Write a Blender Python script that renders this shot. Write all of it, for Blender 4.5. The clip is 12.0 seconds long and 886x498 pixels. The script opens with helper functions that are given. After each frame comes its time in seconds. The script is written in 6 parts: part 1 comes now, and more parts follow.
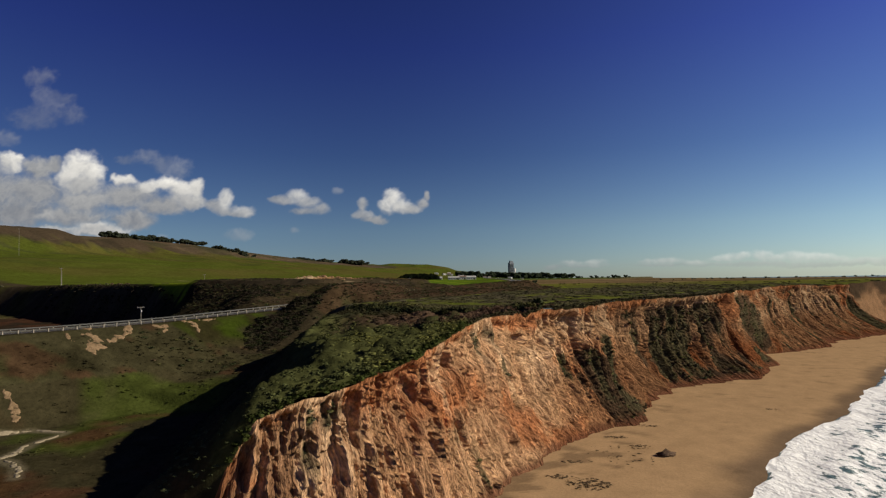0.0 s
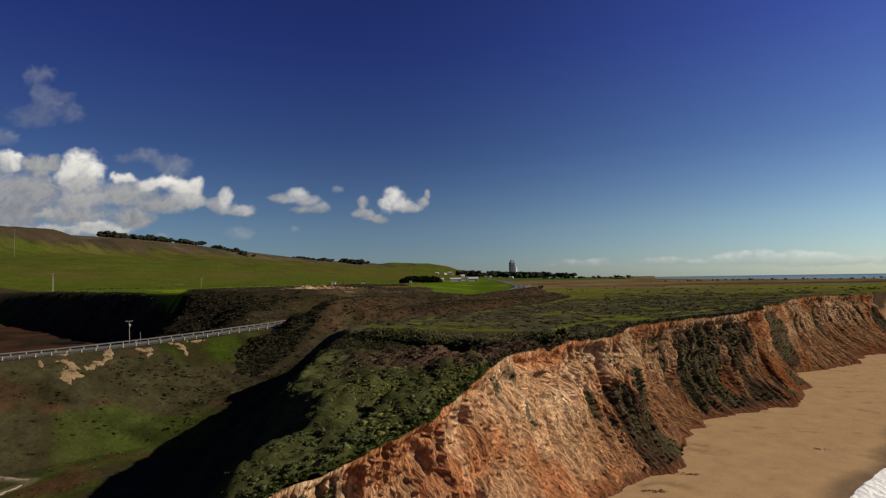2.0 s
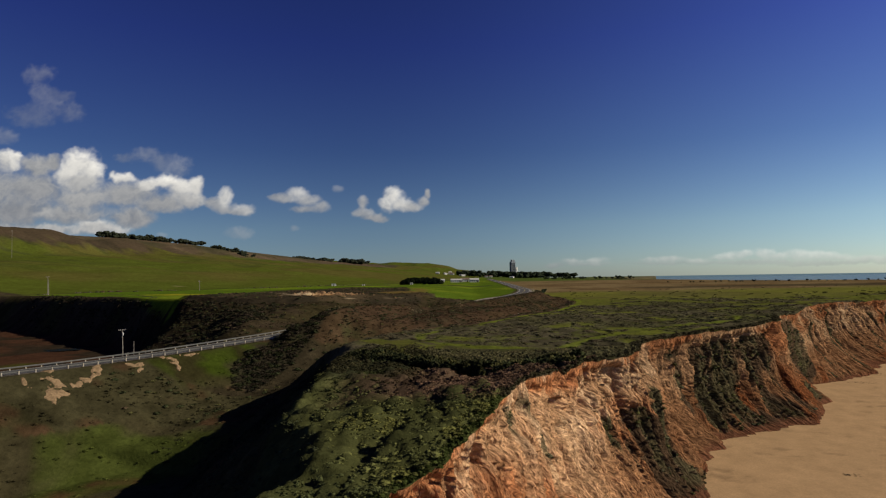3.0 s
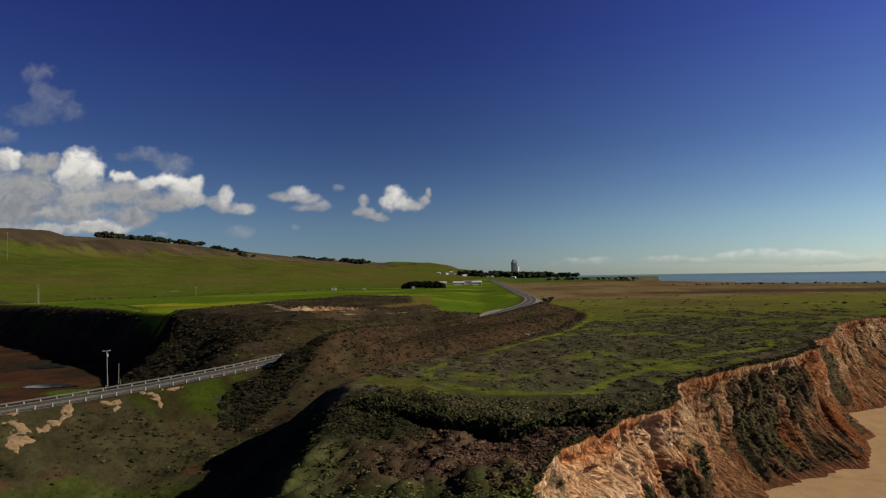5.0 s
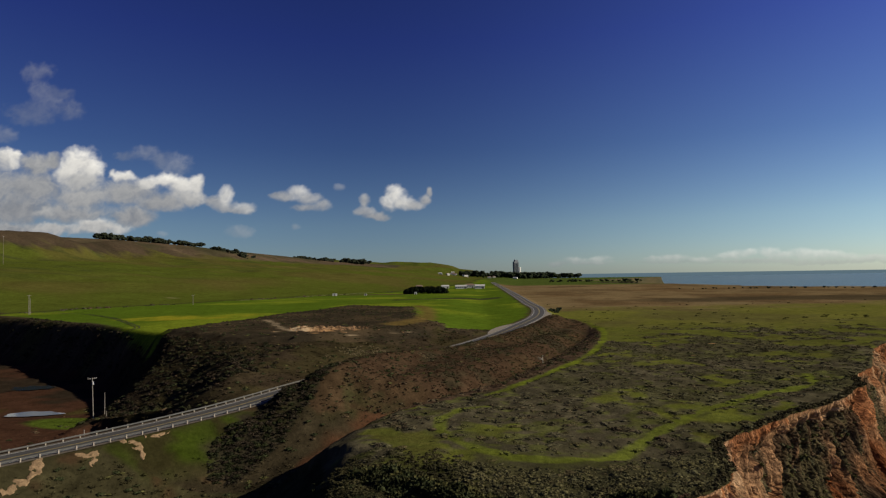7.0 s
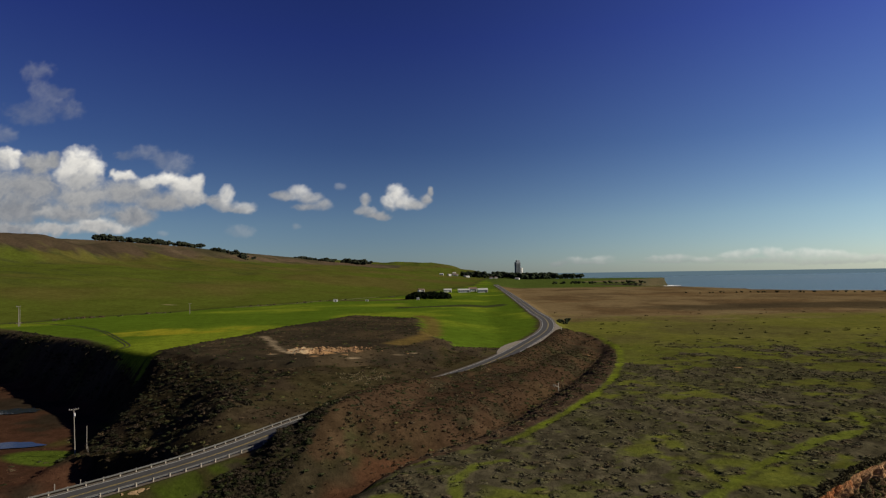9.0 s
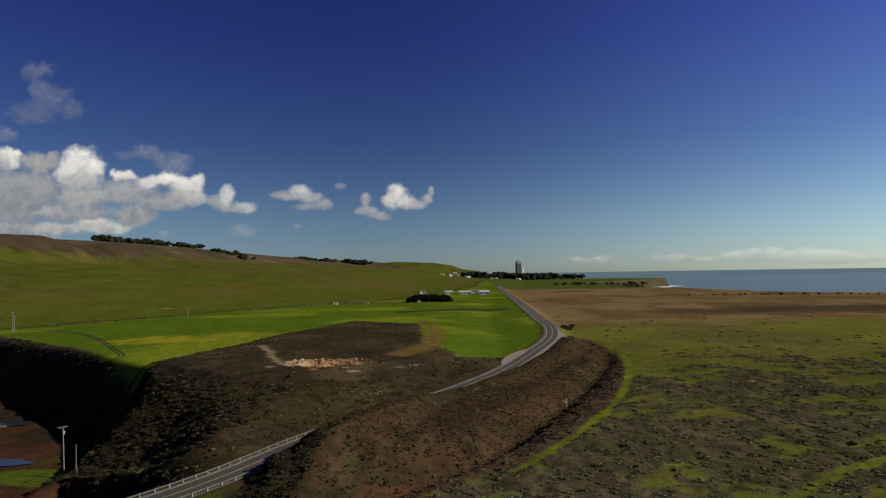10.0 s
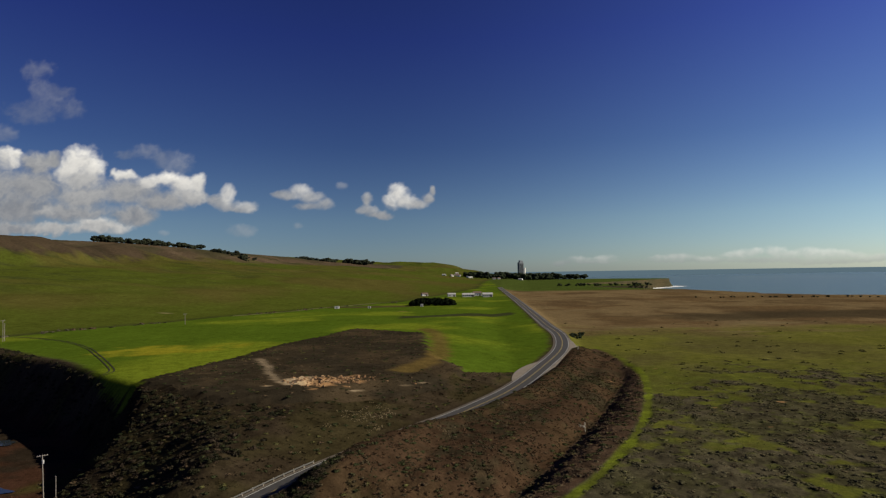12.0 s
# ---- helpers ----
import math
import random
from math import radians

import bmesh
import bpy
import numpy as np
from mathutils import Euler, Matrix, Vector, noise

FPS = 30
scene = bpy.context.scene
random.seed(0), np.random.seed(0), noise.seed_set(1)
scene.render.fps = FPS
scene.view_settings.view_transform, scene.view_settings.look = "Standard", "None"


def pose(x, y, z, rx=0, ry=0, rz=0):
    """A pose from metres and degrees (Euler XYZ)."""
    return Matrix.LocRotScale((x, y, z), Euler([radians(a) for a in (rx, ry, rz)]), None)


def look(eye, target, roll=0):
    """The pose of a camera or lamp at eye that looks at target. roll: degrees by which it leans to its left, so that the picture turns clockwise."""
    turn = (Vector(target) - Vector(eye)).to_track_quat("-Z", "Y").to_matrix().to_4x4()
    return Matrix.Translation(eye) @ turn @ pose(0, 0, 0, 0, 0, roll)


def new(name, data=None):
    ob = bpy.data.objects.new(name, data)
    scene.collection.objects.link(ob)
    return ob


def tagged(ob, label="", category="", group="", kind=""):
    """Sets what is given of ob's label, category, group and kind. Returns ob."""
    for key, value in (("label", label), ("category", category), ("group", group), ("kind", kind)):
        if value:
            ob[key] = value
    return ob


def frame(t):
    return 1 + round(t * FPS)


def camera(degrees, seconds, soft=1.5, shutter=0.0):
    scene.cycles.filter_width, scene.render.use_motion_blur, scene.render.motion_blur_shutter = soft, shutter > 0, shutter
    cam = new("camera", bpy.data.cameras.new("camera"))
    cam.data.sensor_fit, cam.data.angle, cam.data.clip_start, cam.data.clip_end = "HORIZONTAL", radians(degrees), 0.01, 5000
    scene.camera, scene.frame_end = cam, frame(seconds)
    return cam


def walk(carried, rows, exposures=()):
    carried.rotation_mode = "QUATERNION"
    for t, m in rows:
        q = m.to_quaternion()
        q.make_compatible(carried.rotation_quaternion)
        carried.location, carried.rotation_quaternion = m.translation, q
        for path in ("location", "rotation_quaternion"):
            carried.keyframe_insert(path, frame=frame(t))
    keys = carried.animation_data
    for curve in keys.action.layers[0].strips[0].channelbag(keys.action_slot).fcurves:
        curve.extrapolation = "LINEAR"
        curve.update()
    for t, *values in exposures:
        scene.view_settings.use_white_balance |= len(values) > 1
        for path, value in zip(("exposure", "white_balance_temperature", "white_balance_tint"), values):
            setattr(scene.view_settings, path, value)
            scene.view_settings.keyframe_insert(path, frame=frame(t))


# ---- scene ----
# ---- camera and its walk ----
cam = camera(72, 12.0, soft=1.25)
PATH = [
    (0, (0.00, 0.00, 29.60), (0.00, 99.88, 34.58), -0.94),
    (0.5, (-0.47, 3.29, 30.85), (-0.49, 103.17, 35.74), -0.94),
    (1, (-0.98, 6.59, 32.18), (-1.00, 106.47, 36.99), -0.94),
    (1.5, (-1.57, 9.84, 33.52), (-1.61, 109.73, 38.26), -0.94),
    (2, (-2.10, 13.13, 34.83), (-2.14, 113.02, 39.50), -0.94),
    (2.5, (-2.63, 16.53, 36.25), (-2.68, 116.43, 40.84), -0.94),
    (3, (-3.16, 19.96, 37.74), (-3.22, 119.86, 42.27), -0.94),
    (3.2, (-3.36, 21.36, 38.38), (-3.43, 121.26, 42.88), -0.94),
    (4.8, (-4.61, 32.41, 43.45), (-4.78, 132.32, 47.74), -0.94),
    (5, (-4.92, 33.76, 44.10), (-5.11, 133.67, 48.36), -0.94),
    (5.5, (-5.49, 37.11, 45.97), (-5.71, 137.02, 50.17), -0.94),
    (6, (-6.10, 40.32, 47.85), (-6.36, 140.23, 52.00), -0.94),
    (6.5, (-6.69, 43.41, 49.67), (-6.97, 143.33, 53.76), -0.94),
    (7, (-7.32, 46.72, 51.55), (-7.62, 146.64, 55.58), -0.94),
    (7.5, (-7.94, 50.17, 53.26), (-8.27, 150.09, 57.24), -0.94),
    (7.7, (-8.19, 51.49, 53.87), (-8.54, 151.41, 57.82), -0.94),
    (9.3, (-9.93, 62.61, 59.67), (-10.39, 162.53, 63.48), -0.94),
    (9.5, (-10.14, 63.99, 60.40), (-10.61, 163.92, 64.19), -0.94),
    (10, (-10.57, 67.28, 62.13), (-11.08, 167.21, 65.87), -0.94),
    (10.5, (-11.11, 70.48, 63.89), (-11.67, 170.41, 67.58), -0.94),
    (11, (-11.66, 73.62, 65.47), (-12.27, 173.55, 69.12), -0.94),
    (11.5, (-12.22, 76.82, 66.33), (-12.89, 176.75, 69.94), -0.94),
    (12, (-12.77, 80.00, 66.57), (-13.49, 179.93, 70.15), -0.94),
]
walk(cam, [(t, look(eye, target, roll)) for t, eye, target, roll in PATH], [(0.0, 0.45), (12.0, 0.45)])

# ---- sky, sun ----
SUN_ELEVATION, SUN_AZIMUTH = 29.5, 98.0      # degrees; azimuth clockwise from +y
world = bpy.data.worlds.new("world")
scene.world = world
world.use_nodes = True
wn, wl = world.node_tree.nodes, world.node_tree.links
wn.clear()
w_out = wn.new("ShaderNodeOutputWorld")
w_bg = wn.new("ShaderNodeBackground")
w_bg.inputs["Strength"].default_value = 0.055
w_sky = wn.new("ShaderNodeTexSky")
w_sky.sky_type = "NISHITA"
w_sky.sun_disc = False
w_sky.sun_elevation = radians(SUN_ELEVATION)
w_sky.sun_rotation = radians(SUN_AZIMUTH)
w_sky.altitude = 60
w_sky.air_density, w_sky.dust_density, w_sky.ozone_density = 0.7, 0.35, 3.0
# deep, polarised blue overhead, paler towards the horizon; sea colour just under it
w_tc = wn.new("ShaderNodeTexCoord")
w_sep = wn.new("ShaderNodeSeparateXYZ")
w_ramp = wn.new("ShaderNodeValToRGB")
w_mul = wn.new("ShaderNodeMix")
w_mul.data_type, w_mul.blend_type = "RGBA", "MULTIPLY"
w_mul.inputs["Factor"].default_value = 1.0
el = w_ramp.color_ramp.elements
el[0].position, el[0].color = 0.0, (0.54, 0.595, 0.65, 1)
el[1].position, el[1].color = 0.62, (0.20, 0.22, 0.54, 1)
e = el.new(0.08)
e.color = (0.535, 0.59, 0.635, 1)
e = el.new(0.20)
e.color = (0.335, 0.405, 0.61, 1)
e = el.new(0.36)
e.color = (0.24, 0.27, 0.67, 1)
w_low = wn.new("ShaderNodeMath")
w_low.operation = "LESS_THAN"
w_low.inputs[1].default_value = -0.0042
w_mix = wn.new("ShaderNodeMix")
w_mix.data_type = "RGBA"
w_mix.inputs["B"].default_value = (1.35, 2.05, 2.5, 1)
wl.new(w_tc.outputs["Generated"], w_sep.inputs[0])
wl.new(w_sep.outputs["Z"], w_ramp.inputs[0])
wl.new(w_sep.outputs["Z"], w_low.inputs[0])
wl.new(w_sky.outputs[0], w_mul.inputs["A"])
wl.new(w_ramp.outputs[0], w_mul.inputs["B"])
wl.new(w_low.outputs[0], w_mix.inputs["Factor"])
# the sky brightens round towards the sun's side
w_side = wn.new("ShaderNodeMapRange")
w_side.interpolation_type = "SMOOTHSTEP"
w_side.inputs["From Min"].default_value, w_side.inputs["From Max"].default_value = -0.2, 0.95
w_tint = wn.new("ShaderNodeMix")
w_tint.data_type = "RGBA"
w_tint.inputs["A"].default_value = (1.02, 1.02, 1.03, 1)
w_tint.inputs["B"].default_value = (2.75, 2.55, 2.15, 1)
w_mul2 = wn.new("ShaderNodeMix")
w_mul2.data_type, w_mul2.blend_type = "RGBA", "MULTIPLY"
w_mul2.inputs["Factor"].default_value = 1.0
wl.new(w_sep.outputs["X"], w_side.inputs["Value"])
wl.new(w_side.outputs[0], w_tint.inputs["Factor"])
wl.new(w_mul.outputs["Result"], w_mul2.inputs["A"])
wl.new(w_tint.outputs["Result"], w_mul2.inputs["B"])
wl.new(w_mul2.outputs["Result"], w_mix.inputs["A"])
wl.new(w_mix.outputs["Result"], w_bg.inputs["Color"])
wl.new(w_bg.outputs[0], w_out.inputs[0])

sun = new("sun", bpy.data.lights.new("sun", "SUN"))
sun.data.energy, sun.data.angle, sun.data.color = 4.7, radians(0.5), (1.0, 0.895, 0.68)
az, elv = radians(SUN_AZIMUTH), radians(SUN_ELEVATION)
TO_SUN = Vector((math.sin(az) * math.cos(elv), math.cos(az) * math.cos(elv), math.sin(elv)))
sun.matrix_world = look(TO_SUN * 300, (0, 0, 0))


# ---- noise and plan helpers ----
def lattice(ix, iy, seed):
    h = (ix.astype(np.int64) * 374761393 + iy.astype(np.int64) * 668265263 + seed * 1274126177) & 0xFFFFFFFF
    h = ((h ^ (h >> 13)) * 1274126177) & 0xFFFFFFFF
    h = ((h ^ (h >> 16)) * 2246822519) & 0xFFFFFFFF
    return ((h >> 8) & 0xFFFF) / 32767.5 - 1.0


def vnoise(x, y, seed=0):
    """Smooth noise, -1 to 1, over arrays."""
    x, y = np.broadcast_arrays(np.asarray(x, float), np.asarray(y, float))
    ix, iy = np.floor(x), np.floor(y)
    fx, fy = x - ix, y - iy
    fx, fy = fx * fx * fx * (fx * (fx * 6 - 15) + 10), fy * fy * fy * (fy * (fy * 6 - 15) + 10)
    a, b = lattice(ix, iy, seed), lattice(ix + 1, iy, seed)
    c, d = lattice(ix, iy + 1, seed), lattice(ix + 1, iy + 1, seed)
    return (a + (b - a) * fx) * (1 - fy) + (c + (d - c) * fx) * fy


def fbm(x, y, octaves=4, seed=0, gain=0.5):
    total, amp, norm = 0.0, 1.0, 0.0
    for k in range(octaves):
        ca, sa = math.cos(0.7 * k), math.sin(0.7 * k)
        total = total + amp * vnoise((x * ca - y * sa) * 2**k + 17.3 * k, (x * sa + y * ca) * 2**k - 9.1 * k, seed + k)
        norm += amp
        amp *= gain
    return total / norm


def grain(a, b, octaves, seed):
    """Noise whose octaves keep one direction, so that furrows stay straight."""
    total, amp, norm = 0.0, 1.0, 0.0
    for k in range(octaves):
        total = total + amp * vnoise(a * 2**k + 13.7 * k, b * 2**k - 7.3 * k, seed + k)
        norm += amp
        amp *= 0.5
    return total / norm


def smooth(a, b, v):
    t = np.clip((v - a) / (b - a), 0, 1)
    return t * t * (3 - 2 * t)


def along(line, x, y):
    """Distance to a line of (x, y, value...) rows, the signed side (positive to its left) and the values at the nearest place."""
    best = np.full(np.shape(x), 1e9)
    side = np.zeros(np.shape(x))
    vals = [np.zeros(np.shape(x)) for _ in line[0][2:]]
    for p, q in zip(line, line[1:]):
        dx, dy = q[0] - p[0], q[1] - p[1]
        k = np.clip(((x - p[0]) * dx + (y - p[1]) * dy) / (dx * dx + dy * dy), 0, 1)
        ox, oy = x - p[0] - k * dx, y - p[1] - k * dy
        d = np.hypot(ox, oy)
        m = d < best
        best = np.where(m, d, best)
        side = np.where(m, np.sign(dx * oy - dy * ox), side)
        vals = [np.where(m, a + k * (b - a), v) for v, a, b in zip(vals, p[2:], q[2:])]
    return best, side, vals


def curve_points(rows, step):
    """A smooth line through rows of numbers, at about the given step in plan."""
    rows = np.array(rows, float)
    out = []
    for i in range(len(rows) - 1):
        p0, p1, p2, p3 = rows[max(i - 1, 0)], rows[i], rows[i + 1], rows[min(i + 2, len(rows) - 1)]
        n = max(2, int(np.hypot(*(p2 - p1)[:2]) / step))
        for k in range(n):
            t = k / n
            out.append(0.5 * (2 * p1 + (p2 - p0) * t + (2 * p0 - 5 * p1 + 4 * p2 - p3) * t * t + (3 * p1 - p0 - 3 * p2 + p3) * t**3))
    out.append(rows[-1])
    return out


def inside(poly, x, y):
    """Whether places lie in a polygon of (x, y) corners."""
    hit = np.zeros(np.shape(x), bool)
    for (ax, ay), (bx, by) in zip(poly, poly[1:] + poly[:1]):
        if ay != by:
            hit ^= ((ay > y) != (by > y)) & (x < (bx - ax) * (y - ay) / (by - ay) + ax)
    return hit


# ---- the plan: coast, valleys, road ----
EDGE_Y = [-400, 40, 58, 62, 63.6, 64.6, 66, 68.7, 72.5, 77, 80.2, 84, 87, 94, 100, 104, 108.4, 112, 116.4, 122, 128.6, 132.2, 140, 148.3, 155.3, 163.6, 168.3, 171.5, 175.3, 178, 183, 187, 190, 196, 203, 212, 215, 232, 248, 261, 280, 300, 420, 700, 900, 1000, 1200, 1420, 1460, 1500, 1700, 2200, 2260, 2500, 4300]
EDGE_X = [-64, -50, -34, -28, -25, -22.8, -20, -15.6, -12.2, -7, -3.6, -1.4, 0.3, 3.3, 5.2, 7, 9.1, 12.4, 17, 22.5, 29.5, 32, 34.6, 38, 47, 57.5, 64.5, 69.5, 72.4, 77.5, 82, 86.6, 90, 92.5, 97, 105.5, 109, 121, 132.5, 145, 170, 200, 330, 560, 600, 480, 405, 290, 460, 455, 330, 760, 770, 400, 400]
FOOT_Y = [-400, 40, 60, 68, 76, 80, 83, 100, 116, 140, 160, 170, 181, 190, 198, 210, 235, 262, 278, 300]
FOOT_X = [-50, -44, -34, -22, -8, 1, 7, 17, 32, 45, 59, 74, 90, 98, 107, 116, 138, 166, 199, 230]
WATER_Y = [-400, 40, 82, 89, 112, 124, 150, 192, 280, 300]
WATER_X = [-30, 8, 38, 44, 62, 77, 101, 138, 232, 262]
# centre lines: x, y, floor height, half width of the floor, steepness of the sides
VALLEY = [(-54, -300, 0.5, 19, 0.8), (-56, 40, 1, 19, 0.8), (-67, 95, 2, 17, 0.8), (-100, 125, 3, 17, 0.8), (-140, 150, 4, 30, 0.8), (-160, 200, 5, 42, 0.7),
          (-156, 250, 4.6, 41, 2.1), (-212, 312, 5.6, 33, 2.1), (-318, 395, 10, 25, 1.4), (-385, 440, 22, 10, 0.5), (-430, 480, 34, 5, 0.4)]
GULLY = [(-68, 106, 2.5, 10, 0.95), (-57, 140, 5, 9, 0.95), (-47, 163, 10, 6, 0.9), (-26, 185, 15.5, 3, 0.75), (-1, 206, 19.3, 1.5, 0.65), (15, 233, 20.6, 1.2, 0.6),
         (33, 268, 21.0, 1.2, 0.6), (53, 316, 21.8, 1.2, 0.6), (62, 350, 23, 1.2, 0.6), (64, 385, 26, 1, 0.5)]
HOLLOW = [(-154, 232, 6.5, 8, 0.5), (-120, 231, 9, 7, 0.5), (-98, 222, 12.5, 5, 0.5), (-82, 212, 16.5, 3, 0.5), (-74, 207, 20, 2, 0.5)]
ROAD = [(-190, 60, 18.6), (-150, 98, 18.5), (-104, 143, 18.6), (-81, 167, 19.2), (-60, 190, 20.6), (-44, 219, 21.5), (-22, 250, 22.8), (-9, 266, 23.7), (9, 294, 25.1),
        (26, 335, 26.2), (43, 385, 27.2), (52, 440, 28), (54, 500, 28.5), (58, 580, 29), (68, 780, 29.5), (80, 1040, 30), (90, 1300, 32)]
ROAD_LINE = curve_points(ROAD, 4.0)
PATH_LINE = [(2, 184), (9.2, 194), (16, 203), (24.3, 216.5), (34, 235.5), (44.5, 259), (55.6, 292), (62.5, 318), (65.5, 338), (67.7, 367), (67.5, 391), (65, 412)]
BROWN_PLOT = [(-118, 288), (-106, 335), (-96, 398), (-72, 470), (-28, 440), (-21, 350), (-8, 318), (-14, 286), (-44, 262), (-80, 260)]


def edge_x(y):
    """The cliff's top edge, ragged."""
    near = smooth(64, 72, y) * (1 - smooth(290, 330, y))
    return np.interp(y, EDGE_Y, EDGE_X) + near * (0.7 * fbm(y / 5, 3.3 + 0 * y, 4, 5) + 0.45 * vnoise(y / 1.7, 0 * y, 8)) + smooth(300, 400, y) * 25 * fbm(y / 90, 0 * y, 4, 6)


def hill_out(x, y):
    """Distance uphill from the line along which the fields meet the hillside."""
    return 0.86 * (np.interp(y, [0, 300, 517, 667, 815, 1000, 1300, 2000, 2600, 4200], [-560, -400, -261, -183, -83, -25, 50, 110, 190, 230]) - x)


RAVINE = [(15.5, 118, 0.5), (12, 116.5, 3.2), (8, 115.2, 4.8), (3, 115, 5.2), (-2, 118.3, 5.2), (-7, 122, 4.6), (-12, 126, 3.0), (-17, 130, 0.5)]
FOLD = [(-13, 79.5, 0.2), (-11, 83.5, 1.3), (-9.3, 87.5, 1.6), (-7.6, 90.1, 1.6), (-5.5, 92.9, 1.2), (-3.5, 96, 0.1)]
# crests of the brown hills behind the green slope, and of the ridge beyond them
HILL_CREST = [(-1000, 760, 150), (-860, 960, 142), (-800, 1100, 141), (-780, 1210, 144), (-765, 1300, 126), (-750, 1440, 141), (-742, 1600, 108)]
BACK_CREST = [(-1300, 1150, 165), (-1000, 1400, 156), (-832, 1567, 150), (-720, 1700, 140), (-700, 1960, 136), (-640, 2480, 130), (-480, 2560, 108), (-300, 2750, 98), (0, 2950, 80)]
RIDGE = [(-46, 176, 18), (-40, 190, 24.5), (-37, 202, 28.2), (-31, 216, 28.8), (-20, 238, 27.8), (-13, 247, 26.5), (-1, 261, 26.4), (17, 290, 27.3), (35, 331, 27.8), (51, 381, 28.1)]


def land(x, y):
    """Height of the land."""
    x, y = np.asarray(x, float), np.asarray(y, float)
    crest = np.interp(y, [40, 58, 62, 63.6, 64.6, 66, 68.7, 72.5, 77, 80.2, 86, 94, 100, 108, 116, 128, 150, 200, 400, 900, 1400, 4200], [1.2, 1.4, 2.4, 5.4, 10.5, 15.2, 17.0, 17.2, 18.4, 19.5, 21.0, 22.1, 22.7, 23.1, 23.7, 23.3, 23.9, 24.6, 24.6, 23.5, 27, 28])
    # headland falls a little towards its nose, fields inland lie higher
    inland = smooth(30, -40, x - 0.12 * (y - 300)) * smooth(200, 290, y)
    z = crest - np.clip(np.interp(y, EDGE_Y, EDGE_X) - x - 1, 0, 26) * np.interp(y, [70, 80, 96, 112, 130], [0.0, 0.07, 0.11, 0.06, 0.0]) + 5.0 * inland + 1.3 * fbm(x / 11, y / 11, 2, 23) * smooth(84, 95, y) * smooth(155, 135, y) + 0.7 * fbm(x / 30, y / 30, 4, 21) * smooth(60, 100, y)
    z = z + 2.0 * smooth(0, 1, fbm(x / 60, y / 60, 2, 3) * 0.2 + 0.6) * inside(BROWN_PLOT, x, y)
    z = np.minimum(z, np.maximum(crest + 0.3 - 0.82 * np.maximum(np.interp(y, [60, 66, 70, 74, 79, 84, 89, 96, 134, 150], [-29, -20.5, -20.5, -19.5, -15.5, -14.5, -15.5, -18.5, -23, -31]) - x, 0), 1.6) + 3000 * smooth(138, 200, y))
    # a narrow ravine across the neck of the headland
    rv, _, (deep,) = along(RAVINE, x, y)
    z = z - deep * smooth(3.6, 1.2, rv + 0.6 * vnoise(x / 2.5, y / 2.5, 26))
    # a bank of scrub stands proud along the edge of the nose
    fold, fold_s, (deep,) = along(FOLD, x, y)
    z = z - deep * np.where(fold_s > 0, smooth(7.0, 0.6, fold), smooth(1.6, 0.3, fold))
    # spoil heaped in the brown plot
    z = z + (0.3 + 1.1 * vnoise(x / 2.6, y / 2.6, 25)) * smooth(1.1, 0.6, np.hypot((x + 56) / 13, (y - 282) / 8))
    # hillside, with folds
    up = np.maximum(hill_out(x, y), 0)
    rise = np.interp(y, [900, 1300, 1700], [0.098, 0.104, 0.118]) * np.minimum(up, 900) * smooth(-120, 200, up) + 0.02 * np.maximum(up - 900, 0)
    rise = rise + smooth(80, 260, up) * (4.5 * fbm(x / 120, y / 150, 3, 31) - 3.5 * np.abs(vnoise(x / 60, y / 110, 38)))
    rise = rise + np.exp(-(((y - 3300) / 480) ** 2)) * smooth(340, -40, x + 40 * vnoise(x / 160, 0 * x, 33)) * 0.64 * np.clip(72 + 0.055 * x, 15, 75) * (0.85 + 0.3 * vnoise(x / 130, y / 300, 34))
    z = z + np.maximum(rise, -2) + smooth(20, 200, up) * 1.6 * fbm(x / 45, y / 45, 3, 39)
    for crest_line, grade, gullies in ((HILL_CREST, 0.42, 15), (BACK_CREST, 0.26, 20)):
        far, side, (level,) = along(crest_line, x, y)
        top = level - grade * np.maximum(np.hypot(far, 18) - 18, 0) - gullies * smooth(10, 110, far) * (np.abs(vnoise(x / 60, y / 48, 37)) - 0.25)
        k = 9.0
        h = np.clip(0.5 + 0.5 * (top - z) / k, 0, 1)
        z = np.where(far < 500, z + (top - z) * h + k * h * (1 - h), z)
    # the bank between road and gully
    far, side, (level,) = along(RIDGE, x, y)
    z = np.where(far < 60, np.maximum(z, level - np.where(side > 0, 0.7, 0.42) * np.maximum(far - 2, 0)), z)
    bump = 1.0 * fbm(x / 9, y / 9, 3, 41)
    for line in (VALLEY, GULLY, HOLLOW):
        far, side, (floor, half, slope) = along(line, x, y)
        if line is GULLY:
            slope = np.where(side > 0, slope * (0.34 + 0.66 * smooth(168, 200, y)), slope * (0.66 + 0.34 * smooth(140, 175, y)))
        wall = floor + np.maximum(far - half, 0) * slope + (0.04 if line is VALLEY else 0.08) * np.minimum(far, half) + bump * smooth(0, 15, far)
        k = 2.5
        h = np.clip(0.5 + 0.5 * (wall - z) / k, 0, 1)
        z = np.where(far < 400, wall + (z - wall) * h - k * h * (1 - h), z)
    far, side, (level, where) = along([(*p, p[1]) for p in ROAD], x, y)
    out = np.maximum(far - np.where(side < 0, 5.0, 6.0), 0)
    cut = np.where(side > 0, -0.5 + 0.77 * smooth(190, 206, where), -0.36 + 1.96 * smooth(188, 208, where))
